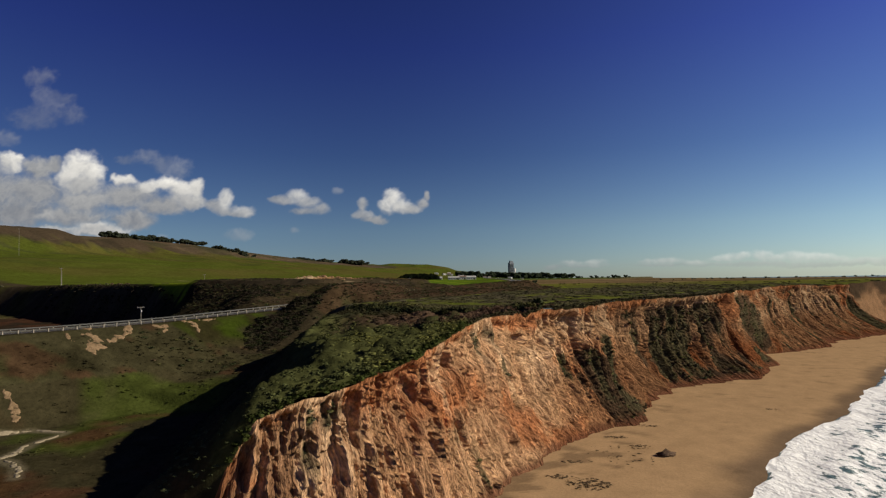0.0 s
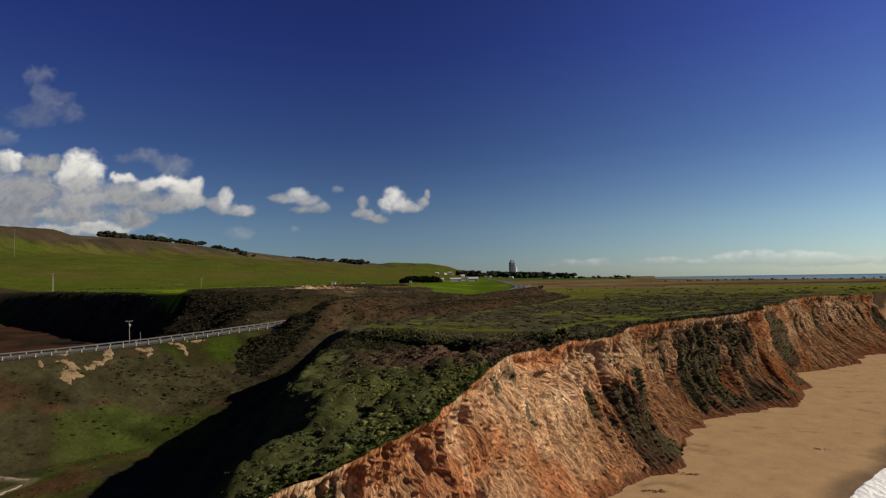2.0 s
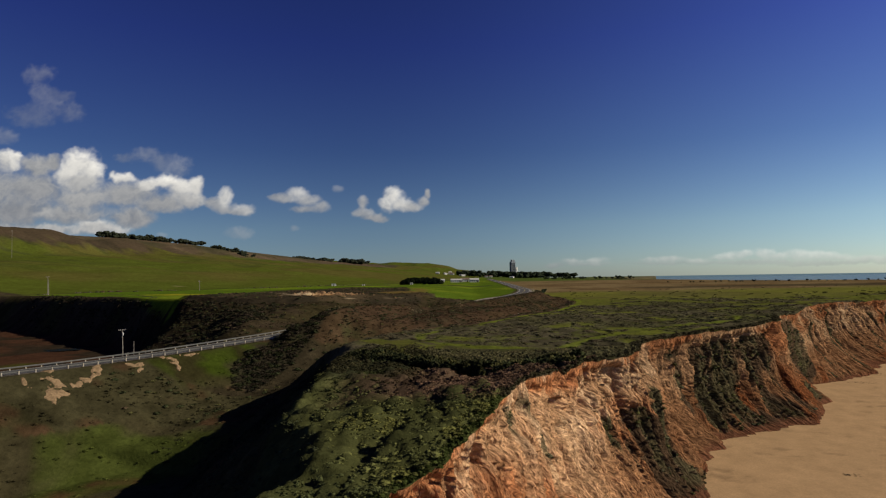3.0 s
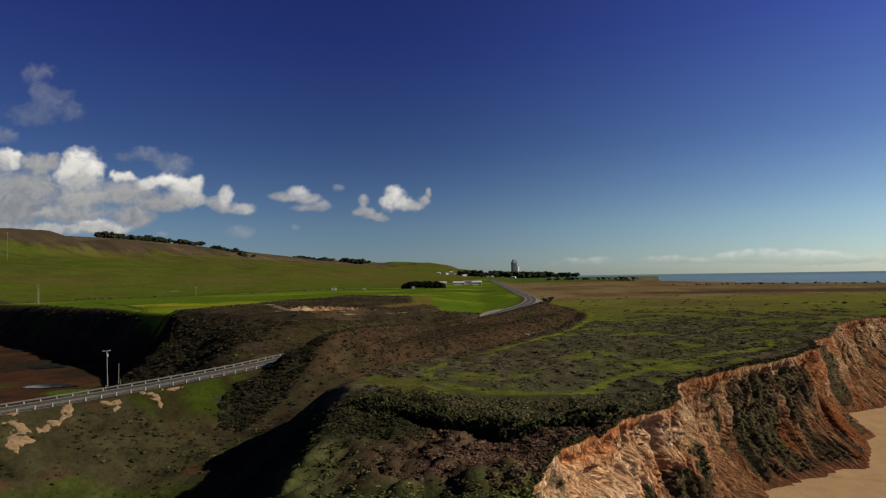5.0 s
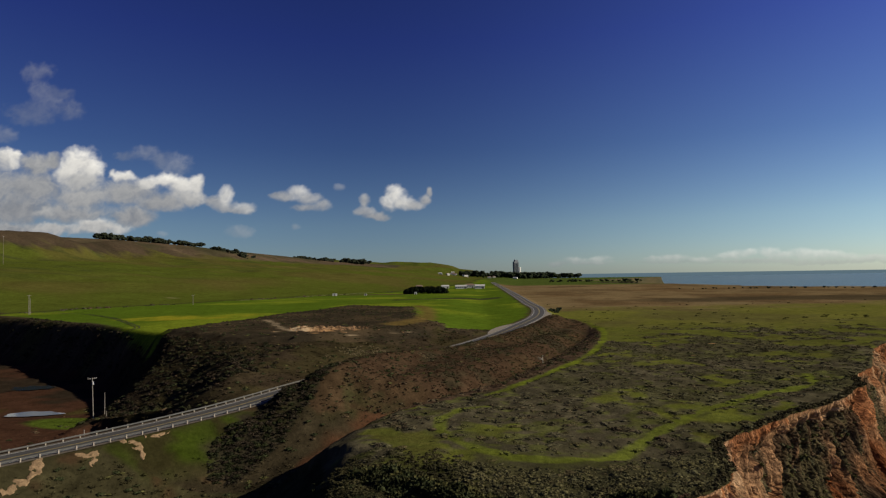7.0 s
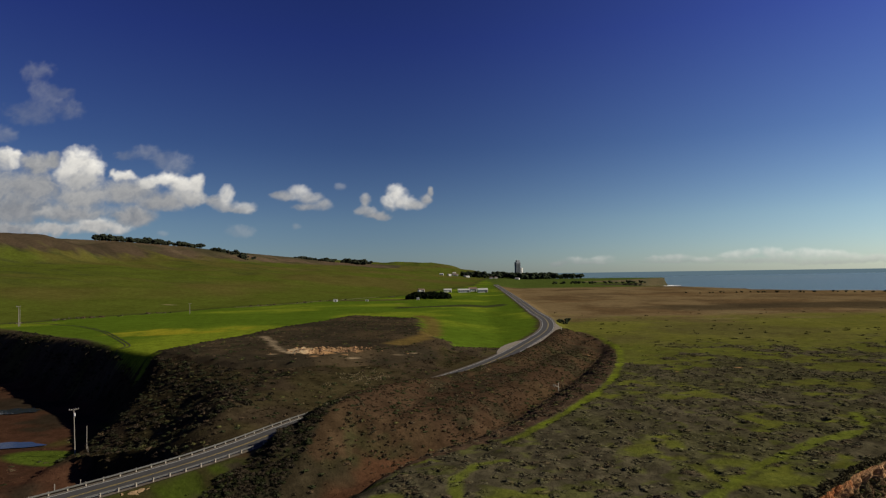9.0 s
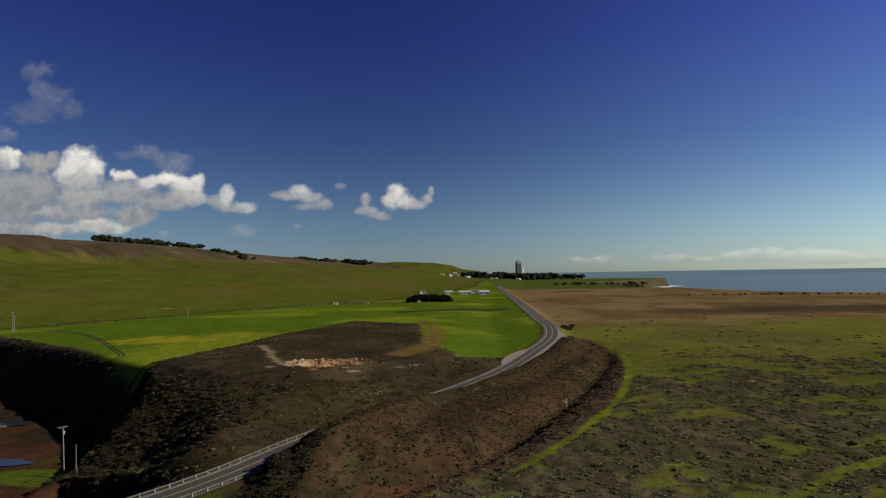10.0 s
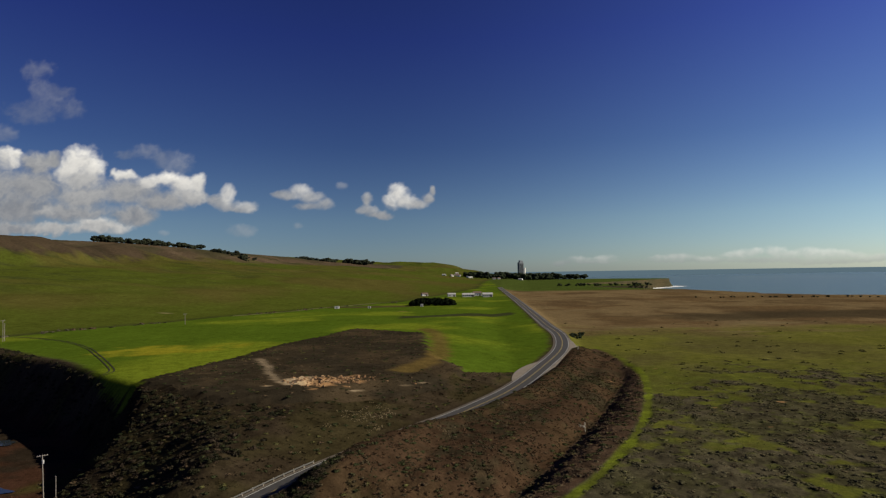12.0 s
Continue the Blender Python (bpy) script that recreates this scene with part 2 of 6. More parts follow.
    z = np.where(far < 160, np.clip(np.maximum(z, 6.8 * (side > 0)), level - (0.62 - 0.56 * smooth(290, 330, where) * (side > 0)) * out - 0.12, level + cut * out + np.where(side < 0, 4.0, 0.9) * np.maximum(far - np.where(side < 0, 32, 42), 0) - 0.12), z)
    return z


# ---- meshes from grids ----
def grid_mesh(name, X, Y, Z, colors=None, extra=None):
    rows, cols = X.shape
    me = bpy.data.meshes.new(name)
    n = rows * cols
    me.vertices.add(n)
    me.vertices.foreach_set("co", np.stack([X, Y, Z], -1).astype(np.float32).ravel())
    i = (np.arange(rows - 1)[:, None] * cols + np.arange(cols - 1)[None]).ravel()
    quads = np.stack([i, i + 1, i + cols + 1, i + cols], -1).astype(np.int32)
    m = len(quads)
    me.loops.add(4 * m)
    me.loops.foreach_set("vertex_index", quads.ravel())
    me.polygons.add(m)
    me.polygons.foreach_set("loop_start", np.arange(0, 4 * m, 4, dtype=np.int32))
    me.update(calc_edges=True)
    me.polygons.foreach_set("use_smooth", np.ones(m, bool))
    if colors is not None:
        at = me.attributes.new("cover", "FLOAT_COLOR", "POINT")
        at.data.foreach_set("color", np.concatenate([colors.reshape(n, 3), np.ones((n, 1))], 1).astype(np.float32).ravel())
    for key, v in (extra or {}).items():
        at = me.attributes.new(key, "FLOAT", "POINT")
        at.data.foreach_set("value", v.astype(np.float32).ravel())
    me.validate()
    return me


def soup_mesh(name, co, tri, colors=None, smooth_faces=False):
    """A mesh from arrays of corners and triangles, with a colour a corner."""
    me = bpy.data.meshes.new(name)
    n, m = len(co), len(tri)
    me.vertices.add(n)
    me.vertices.foreach_set("co", co.astype(np.float32).ravel())
    me.loops.add(3 * m)
    me.loops.foreach_set("vertex_index", tri.astype(np.int32).ravel())
    me.polygons.add(m)
    me.polygons.foreach_set("loop_start", np.arange(0, 3 * m, 3, dtype=np.int32))
    me.update(calc_edges=True)
    if smooth_faces:
        me.polygons.foreach_set("use_smooth", np.ones(m, bool))
    if colors is not None:
        at = me.attributes.new("cover", "FLOAT_COLOR", "POINT")
        at.data.foreach_set("color", np.concatenate([colors, np.ones((n, 1))], 1).astype(np.float32).ravel())
    return me


# ---- materials ----
REFLECT = 0.67      # overall reflectance


def material(name, rough=0.9, spec=0.2):
    m = bpy.data.materials.new(name)
    m.use_nodes = True
    b = m.node_tree.nodes["Principled BSDF"]
    b.inputs["Roughness"].default_value = rough
    b.inputs["Specular IOR Level"].default_value = spec
    return m, m.node_tree.nodes, m.node_tree.links, b


def mottle(nodes, links, scale, low, high, detail=6, stretch=None, span=0.2):
    """Noise in metres, mapped to a factor between low and high."""
    geo = nodes.new("ShaderNodeNewGeometry")
    tex = nodes.new("ShaderNodeTexNoise")
    tex.inputs["Scale"].default_value = scale
    tex.inputs["Detail"].default_value = detail
    tex.inputs["Roughness"].default_value = 0.65
    if stretch:
        mp = nodes.new("ShaderNodeMapping")
        mp.inputs["Scale"].default_value = stretch
        links.new(geo.outputs["Position"], mp.inputs["Vector"])
        links.new(mp.outputs[0], tex.inputs["Vector"])
    else:
        links.new(geo.outputs["Position"], tex.inputs["Vector"])
    mr = nodes.new("ShaderNodeMapRange")
    mr.inputs["From Min"].default_value, mr.inputs["From Max"].default_value = 0.5 - span, 0.5 + span
    mr.inputs["To Min"].default_value, mr.inputs["To Max"].default_value = low, high
    links.new(tex.outputs["Fac"], mr.inputs["Value"])
    return tex.outputs["Fac"], mr.outputs[0]


def times(nodes, links, color, factor):
    mul = nodes.new("ShaderNodeMix")
    mul.data_type, mul.blend_type = "RGBA", "MULTIPLY"
    mul.inputs["Factor"].default_value = 1.0
    links.new(color, mul.inputs["A"])
    links.new(factor, mul.inputs["B"])
    return mul.outputs["Result"]


def bump(nodes, links, bsdf, height, strength, distance):
    bp = nodes.new("ShaderNodeBump")
    bp.inputs["Strength"].default_value, bp.inputs["Distance"].default_value = strength, distance
    links.new(height, bp.inputs["Height"])
    links.new(bp.outputs[0], bsdf.inputs["Normal"])


def cover_material(name, scales, rough=1.0, spec=0.0, relief=(0.7, 0.3), stretch=None, span=0.2):
    """A surface that takes its colour from the mesh's cover, with grain at several sizes."""
    m, n, l, b = material(name, rough, spec)
    at = n.new("ShaderNodeAttribute")
    at.attribute_name = "cover"
    color, first = at.outputs["Color"], None
    for i, (scale, low, high) in enumerate(scales):
        k = 1.0 if i else REFLECT
        raw, fac = mottle(n, l, scale, low * k, high * k, stretch=stretch, span=span)
        first = first or raw
        color = times(n, l, color, fac)
    l.new(color, b.inputs["Base Color"])
    if relief[0]:
        bump(n, l, b, first, *relief)
    return m


def plain(name, color, rough=0.7, spec=0.3, scales=((3.0, 0.8, 1.15), (0.4, 0.85, 1.1)), metal=0.0, relief=0.0):
    m, n, l, b = material(name, rough, spec)
    rgb = n.new("ShaderNodeRGB")
    rgb.outputs[0].default_value = (*(v * REFLECT for v in color), 1)
    c, first = rgb.outputs[0], None
    for scale, low, high in scales:
        raw, fac = mottle(n, l, scale, low, high)
        first = first or raw
        c = times(n, l, c, fac)
    l.new(c, b.inputs["Base Color"])
    b.inputs["Metallic"].default_value = metal
    if relief and first:
        bump(n, l, b, first, relief, 0.05)
    return m


M_LAND = cover_material("land", ((1.1, 0.72, 1.22), (0.2, 0.75, 1.2), (0.03, 0.85, 1.12)), relief=(0.6, 0.4))
M_EARTH = cover_material("loose_earth", ((1.7, 0.6, 1.35), (5.0, 0.7, 1.25), (0.2, 0.85, 1.12)), relief=(1.0, 0.6))
# cliff earth: grain drawn out down the slope, by its own coordinates along and down the face
M_CLIFF, _n, _l, _b = material("cliff_earth", 1.0, 0.0)
_cv, _fs, _fd, _xyz = _n.new("ShaderNodeAttribute"), _n.new("ShaderNodeAttribute"), _n.new("ShaderNodeAttribute"), _n.new("ShaderNodeCombineXYZ")
_cv.attribute_name, _fs.attribute_name, _fd.attribute_name = "cover", "flow_s", "flow_d"
_l.new(_fs.outputs["Fac"], _xyz.inputs[0])
_l.new(_fd.outputs["Fac"], _xyz.inputs[1])
_c = _cv.outputs["Color"]
for _i, (_sx, _sy, _lo, _hi) in enumerate(((1.2, 0.3, 0.75, 1.2), (3.2, 0.7, 0.48, 1.42), (7.0, 3.0, 0.60, 1.30), (0.12, 0.22, 0.85, 1.12))):
    _mp, _tx, _mr = _n.new("ShaderNodeMapping"), _n.new("ShaderNodeTexNoise"), _n.new("ShaderNodeMapRange")
    _mp.inputs["Scale"].default_value = (_sx, _sy, 1)
    _tx.inputs["Scale"].default_value, _tx.inputs["Detail"].default_value, _tx.inputs["Roughness"].default_value = 1.0, 4, 0.6
    _mr.inputs["From Min"].default_value, _mr.inputs["From Max"].default_value = 0.32, 0.68
    _k = 1.0 if _i else REFLECT
    _mr.inputs["To Min"].default_value, _mr.inputs["To Max"].default_value = _lo * _k, _hi * _k
    _l.new(_xyz.outputs[0], _mp.inputs["Vector"])
    _l.new(_mp.outputs[0], _tx.inputs["Vector"])
    _l.new(_tx.outputs["Fac"], _mr.inputs["Value"])
    _c = times(_n, _l, _c, _mr.outputs[0])
    if _i == 1:
        bump(_n, _l, _b, _tx.outputs["Fac"], 1.0, 0.85)
_l.new(_c, _b.inputs["Base Color"])
M_SAND = cover_material("sand", ((2.5, 0.86, 1.1), (0.25, 0.85, 1.1), (12.0, 0.9, 1.06)), relief=(0.4, 0.12))
M_BUSH = cover_material("foliage", ((3.0, 0.62, 1.3), (0.9, 0.72, 1.22)), relief=(0.8, 0.3))
M_ASPHALT = plain("asphalt", (0.070, 0.068, 0.068), 0.85, 0.2, ((0.6, 0.8, 1.15), (6, 0.85, 1.1)))
M_SHOULDER = plain("gravel", (0.31, 0.27, 0.22), 0.95, 0.1, ((1.5, 0.7, 1.15), (0.2, 0.8, 1.1)))
M_VERGE = plain("dusty_verge", (0.17, 0.145, 0.115), 0.95, 0.1, ((1.5, 0.7, 1.15), (0.2, 0.8, 1.1)))
M_LINE = plain("road_paint", (0.5, 0.5, 0.47), 0.6, 0.3, ((1.2, 0.75, 1.1),))
M_YELLOW = plain("yellow_road_paint", (0.42, 0.32, 0.10), 0.6, 0.3, ((1.2, 0.75, 1.1),))
M_STEEL = plain("galvanised_steel", (0.15, 0.15, 0.145), 0.6, 0.3, ((2.0, 0.8, 1.1),), metal=0.3)
M_POST = plain("weathered_wood", (0.46, 0.41, 0.34), 0.9, 0.1)
M_POLE = plain("pole_wood", (0.30, 0.27, 0.24), 0.9, 0.1)
M_CERAMIC = plain("grey_ceramic", (0.5, 0.5, 0.52), 0.35, 0.5)
# cloud in the far sky: a glowing backdrop, thin where its density is low
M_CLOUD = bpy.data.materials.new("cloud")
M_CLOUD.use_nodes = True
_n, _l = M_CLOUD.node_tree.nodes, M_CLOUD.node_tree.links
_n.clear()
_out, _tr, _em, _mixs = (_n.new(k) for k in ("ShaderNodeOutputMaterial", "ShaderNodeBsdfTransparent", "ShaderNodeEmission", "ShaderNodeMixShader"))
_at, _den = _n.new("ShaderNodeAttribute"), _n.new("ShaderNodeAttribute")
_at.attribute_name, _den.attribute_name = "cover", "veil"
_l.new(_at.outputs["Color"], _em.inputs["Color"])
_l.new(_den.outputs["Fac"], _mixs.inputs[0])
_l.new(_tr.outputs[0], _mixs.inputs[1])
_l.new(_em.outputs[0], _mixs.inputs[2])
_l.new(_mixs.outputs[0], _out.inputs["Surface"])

# water: waves as relief, foam near the shore
M_SEA, _n, _l, _b = material("sea_water", 0.16, 0.28)
_at = _n.new("ShaderNodeAttribute")
_at.attribute_name = "foam"
_, _fac = mottle(_n, _l, 0.55, -0.75, 0.75, 8, stretch=(1.0, 0.55, 1))
_, _fac2 = mottle(_n, _l, 0.09, -0.45, 0.45, 5)
_sum = _n.new("ShaderNodeMath")
_sum2 = _n.new("ShaderNodeMath")
_l.new(_at.outputs["Fac"], _sum.inputs[0])
_l.new(_fac, _sum.inputs[1])
_l.new(_sum.outputs[0], _sum2.inputs[0])
_l.new(_fac2, _sum2.inputs[1])
_st = _n.new("ShaderNodeMapRange")
_st.inputs["From Min"].default_value, _st.inputs["From Max"].default_value = 0.42, 0.62
_l.new(_sum2.outputs[0], _st.inputs["Value"])
_mx = _n.new("ShaderNodeMix")
_mx.data_type = "RGBA"
_mx.inputs["A"].default_value = (0.080, 0.126, 0.112, 1)
_mx.inputs["B"].default_value = (0.74, 0.74, 0.74, 1)
_l.new(_st.outputs[0], _mx.inputs["Factor"])
_l.new(_mx.outputs["Result"], _b.inputs["Base Color"])
_rr = _n.new("ShaderNodeMapRange")
_rr.inputs["To Min"].default_value, _rr.inputs["To Max"].default_value = 0.3, 0.9
_l.new(_st.outputs[0], _rr.inputs["Value"])
_l.new(_rr.outputs[0], _b.inputs["Roughness"])
_rawb, _ = mottle(_n, _l, 0.25, 0, 1, 6, stretch=(1.0, 0.6, 1))
bump(_n, _l, _b, _rawb, 1.0, 1.0)
M_POND = plain("pond_water", (0.03, 0.04, 0.05), 0.06, 0.6, ())

# ---- land ----
def steps(*spans):
    out = []
    for a, b, s in spans:
        out.extend(np.arange(a, b, s))
    return out


ys = steps((-400, 40, 20), (40, 60, 2), (60, 230, 0.55), (230, 360, 0.8))
while ys[-1] < 4200:
    ys.append(ys[-1] + max(0.8, 0.011 * (ys[-1] - 300)))
ys = np.array(ys)
ws = steps((0, 110, 0.62))
while ws[-1] < 4000:
    ws.append(ws[-1] + max(0.62, 0.014 * (ws[-1] - 66)))
ws = np.array(ws)
LX = edge_x(ys)[:, None] - ws[None]
LY = np.repeat(ys[:, None], len(ws), 1)
LZ = land(LX, LY)
lip = np.exp(-ws / 1.2)[None] * smooth(70, 78, LY) * (1 - smooth(290, 330, LY))
LZ = LZ - 0.3 * lip * (0.6 + vnoise(LY / 1.7, LX / 1.4, 77))


# ground cover, colour by what grows there
def mixc(a, b, f):
    f = np.asarray(f)[..., None]
    return np.asarray(a) * (1 - f) + np.asarray(b) * f


GRASS = (0.088, 0.140, 0.013)
BRIGHT = (0.190, 0.235, 0.020)
OLIVE = (0.066, 0.060, 0.023)
SCRUB = (0.060, 0.046, 0.029)
DRY = (0.205, 0.148, 0.074)
EARTH = (0.43, 0.25, 0.115)


def mounds(x, y):
    """The soft heaps of the low scrub."""
    return vnoise(x / 2.7, y / 2.2, 151) + 0.6 * vnoise(x / 1.5 + 3, y / 1.4, 152) + 0.5 * vnoise(x / 6, y / 5, 153)


def cover(x, y, z):
    """Ground colour by what grows there, and how thick the scrub stands."""
    n1, n2, n3 = fbm(x / 22, y / 22, 4, 51), fbm(x / 70, y / 70, 4, 52), fbm(x / 6, y / 6, 3, 53)
    road_d, road_s, _ = along(ROAD, x, y)
    gul_d, gul_s, _ = along(GULLY, x, y)
    val_d = along(VALLEY, x, y)[0]
    path_d, path_s, _ = along(PATH_LINE, x, y)
    hill = hill_out(x, y)
    right = (gul_s < 0) & (y < 385) | (road_s < 0) & (y >= 385)
    c = np.broadcast_to(np.array(SCRUB), x.shape + (3,)).copy()
    c = mixc(c, OLIVE, smooth(-0.2, 0.35, n1 + 0.3 * n3))
    bush = np.full(x.shape, 0.75)
    # plateau: low scrub with grass between, then a green belt, then dry ground
    p = right & ((z > 20) | (y < 112) & (x > -25) & (z > 9))
    patch = fbm(x / 15, y / 15, 4, 56) + 0.35 * fbm(x / 5, y / 5, 2, 57) - 0.10 * mounds(x, y)
    patch = patch + 0.42 * smooth(265, 345, y + 0.25 * (x - 60)) + 0.34 * np.exp(-(((x - 86) / 26) ** 2) - ((y - 284) / 20) ** 2) + 0.20 * np.exp(-(((x - 66) / 16) ** 2) - ((y - 248) / 13) ** 2)
    patch = patch + 0.05 * np.exp(-(((x - 14) / 17) ** 2) - ((y - 162) / 20) ** 2) + 0.16 * np.exp(-(((x - 33) / 9) ** 2) - ((y - 172) / 6) ** 2) - 0.30 * np.exp(-np.maximum(np.interp(y, EDGE_Y, EDGE_X) - x, 0) / 9)
    grassy = smooth(-0.02, 0.20, patch - 0.12 - 0.50 * np.exp(-(((x - 14) / 26) ** 2) - ((y - 156) / 20) ** 2))
    cp = mixc(mixc((0.078, 0.068, 0.042), (0.074, 0.070, 0.034), smooth(-0.3, 0.3, n1)), mixc((0.108, 0.108, 0.024), BRIGHT, 0.28 * smooth(-0.1, 0.4, n3 + 0.6 * n2 + 0.15)), 0.92 * grassy)
    cp = mixc(cp, (0.094, 0.106, 0.022), 0.55 * smooth(0.10, 0.40, fbm(x / 3.4, y / 2.6, 3, 158) + 0.6 * patch))
    cp = mixc(cp, mixc((0.150, 0.150, 0.030), (0.120, 0.110, 0.034), smooth(-0.2, 0.4, n2 + 0.4 * n1)), 0.85 * smooth(310, 370, y + 30 * n1))
    dry = smooth(450, 540, y + 60 * n2 + 25 * n1)
    cp = mixc(cp, mixc(DRY, (0.150, 0.100, 0.048), smooth(-0.2, 0.4, n2 + 0.5 * n1)), dry)
    cp = mixc(cp, (0.20, 0.16, 0.08), 0.7 * smooth(0.25, 0.5, fbm(x / 60, y / 9, 3, 62)) * smooth(440, 480, y) * smooth(640, 560, y))
    cp = mixc(cp, (0.105, 0.070, 0.036), 0.6 * smooth(0.0, 0.3, fbm(x / 45, y / 80, 4, 65)) * dry)
    cp = mixc(cp, (0.075, 0.105, 0.022), smooth(1180, 1260, y))
    cp = mixc(cp, (0.060, 0.048, 0.028), smooth(60, 20, np.abs(y - 585 - 40 * n2 - 0.05 * x)) * smooth(120, 220, x + 30 * n1) * 0.8)
    cp = mixc(cp, mixc(mixc((0.064, 0.068, 0.025), (0.088, 0.058, 0.038), smooth(96, 102, y + 6 * n1) * smooth(-22, -12, x)), mixc((0.046, 0.044, 0.023), (0.066, 0.062, 0.027), smooth(-0.1, 0.4, n1)), smooth(112, 119, y - 0.2 * x + 5 * n1)), smooth(146, 124, y))
    c = np.where(((val_d < 75) & (y < 215) & (road_s < 0))[..., None], 0.78 * mixc(mixc(mixc(c, (0.066, 0.064, 0.028), 0.6), (0.062, 0.078, 0.018), 0.7 * smooth(0.0, 0.3, n2 + 0.3 * n1)), (0.092, 0.048, 0.028), 0.75 * smooth(0.10, 0.40, n1 - 0.4 * n2 + 0.7 * n3)), c)
    c = np.where(p[..., None], cp, c)
    bush = np.where(p, (0.85 - 0.82 * grassy) * (1 - smooth(330, 420, y + 30 * n1)) + 0.03, bush)
    # shade of the headland's west flank put into the ground colour
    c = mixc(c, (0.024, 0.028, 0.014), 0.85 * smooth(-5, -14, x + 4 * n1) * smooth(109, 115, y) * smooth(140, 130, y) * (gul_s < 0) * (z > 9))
    # green track along the gully's rim
    tr = smooth(1.7, 0.8, path_d + 0.6 * n3) * (along(GULLY, x, y)[1] < 0)
    tr = np.maximum(tr, (0.7 + 0.3 * smooth(-0.2, 0.3, n3 + n1)) * smooth(1.5, 0.7, along(BRANCH, x, y)[0] + 0.9 * n3) * p)
    bush = bush * (1 - 0.8 * smooth(7, 3, along(BRANCH, x, y)[0]) * smooth(150, 142, y))
    rim = (path_s > 0) * smooth(1.0, 2.2, path_d) * (gul_d < 16) * p
    c = mixc(c, mixc(SCRUB, (0.10, 0.062, 0.040), 0.6 + 0.4 * n3), rim)
    bush = np.maximum(bush, 0.6 * rim)
    c = mixc(c, mixc((0.150, 0.185, 0.020), (0.105, 0.120, 0.020), smooth(-0.3, 0.3, n3 + 0.5 * n1)), tr)
    bush = bush * (1 - tr)
    # slope between road and gully: rust and brown
    s = (~right) & (road_s < 0) & (y < 420) & (gul_d < 90) & (y > 165)
    c = np.where(s[..., None], mixc(mixc((0.045, 0.036, 0.021), (0.058, 0.055, 0.023), smooth(-0.1, 0.4, n1 + 0.4 * n3)), (0.068, 0.040, 0.024), 0.8 * smooth(-0.05, 0.35, n2 + 0.9 * n3 + 0.3 * smooth(215, 300, y) - 0.1)), c)
    bush = np.where(s, 0.55, bush)
    # shade on the bank's brushy side put into the ground colour
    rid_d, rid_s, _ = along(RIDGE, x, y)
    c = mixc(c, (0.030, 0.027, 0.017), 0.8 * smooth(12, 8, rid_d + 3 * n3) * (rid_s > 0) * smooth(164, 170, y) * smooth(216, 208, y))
    # fields and hillside
    f = (road_s > 0) & (y > 285 + 6 * n3) & (val_d > 48) & ~inside(BROWN_PLOT, x + 2.5 * n3, y + 2.5 * n3) & (hill < 0)
    f = f & ((x < -22) | (y > 306 + 0.55 * (x + 22)))
    f = f & (road_d > 6.2 + 1.2 * n3)
    cf = mixc(GRASS, BRIGHT, 0.75 * smooth(0.1, 0.5, n2 + 1.1 * np.exp(-(((x + 118) / 34) ** 2) - ((y - 375) / 42) ** 2)))
    cf = mixc(cf, (0.30, 0.27, 0.022), 0.8 * smooth(0.30, 0.55, blob(x, y, -152, 386, 20, 36, -48) - 0.55 + 0.7 * fbm(x / 7, y / 22, 3, 155)))
    cf = mixc(cf, (0.045, 0.048, 0.024), 0.9 * smooth(17, 13, np.abs(y - 578 - 0.42 * (x + 47))) * (x > -52) * (x < 44))
    cf = mixc(cf, (0.085, 0.066, 0.032), 0.85 * smooth(0.45, 0.6, blob(x, y, -92, 742, 62, 17, 12) - 0.25 + 0.2 * n3))
    cf = cf * (1 + 0.10 * np.sin(0.9 * x + 0.5 * y) * smooth(0.0, 0.3, n2))[..., None]
    c = np.where(f[..., None], cf, c)
    b = inside(BROWN_PLOT, x + 2.5 * n3, y + 2.5 * n3)
    c = np.where(b[..., None], mixc((0.042, 0.034, 0.022), (0.075, 0.055, 0.032), smooth(-0.2, 0.5, n1)), c)
    bush = np.where(b, 0.35, bush)
    margin = along(PLOT_MARGIN, x, y)[0]
    c = mixc(c, (0.150, 0.105, 0.032), 0.85 * smooth(6.5, 3.0, margin + 2.5 * n3))
    bush = bush * smooth(3, 7, margin)
    h = (hill >= 0) & (val_d > 60)
    ch = mixc((0.084, 0.104, 0.016), (0.106, 0.090, 0.025), 0.8 * smooth(-0.2, 0.5, fbm(x / 170, y / 240, 3, 58) + 0.3 * n2))
    ch = mixc(ch, (0.058, 0.068, 0.020), 0.75 * smooth(0.18, 0.36, fbm(x / 70, y / 18, 4, 59)) * smooth(150, 400, hill))
    ch = mixc(ch, (0.052, 0.060, 0.018), 0.7 * smooth(5, 1.5, np.abs(hill - 430 - 30 * vnoise(x / 90, y / 90, 5))))
    hc_d, bc_d = along(HILL_CREST, x, y)[0], along(BACK_CREST, x, y)[0]
    ch = mixc(ch, mixc((0.074, 0.054, 0.034), (0.050, 0.040, 0.025), smooth(-0.2, 0.4, fbm(x / 45, y / 60, 4, 63))), smooth(105, 70, hc_d + 40 * n1))
    ch = mixc(ch, mixc((0.112, 0.082, 0.052), (0.062, 0.056, 0.030), smooth(-0.2, 0.3, fbm(x / 130, y / 130, 4, 57))), smooth(230, 130, bc_d + 60 * n2) * (hill > 350))
    ch = mixc(ch, (0.05, 0.055, 0.02), smooth(16, 3, hill) * 0.8)
    c = np.where(h[..., None], ch, c)
    bush = np.where(f | h, 0.0, bush)
    bush = np.where((hill > -8) & (hill < 6) & (y < 800), 0.25, bush)
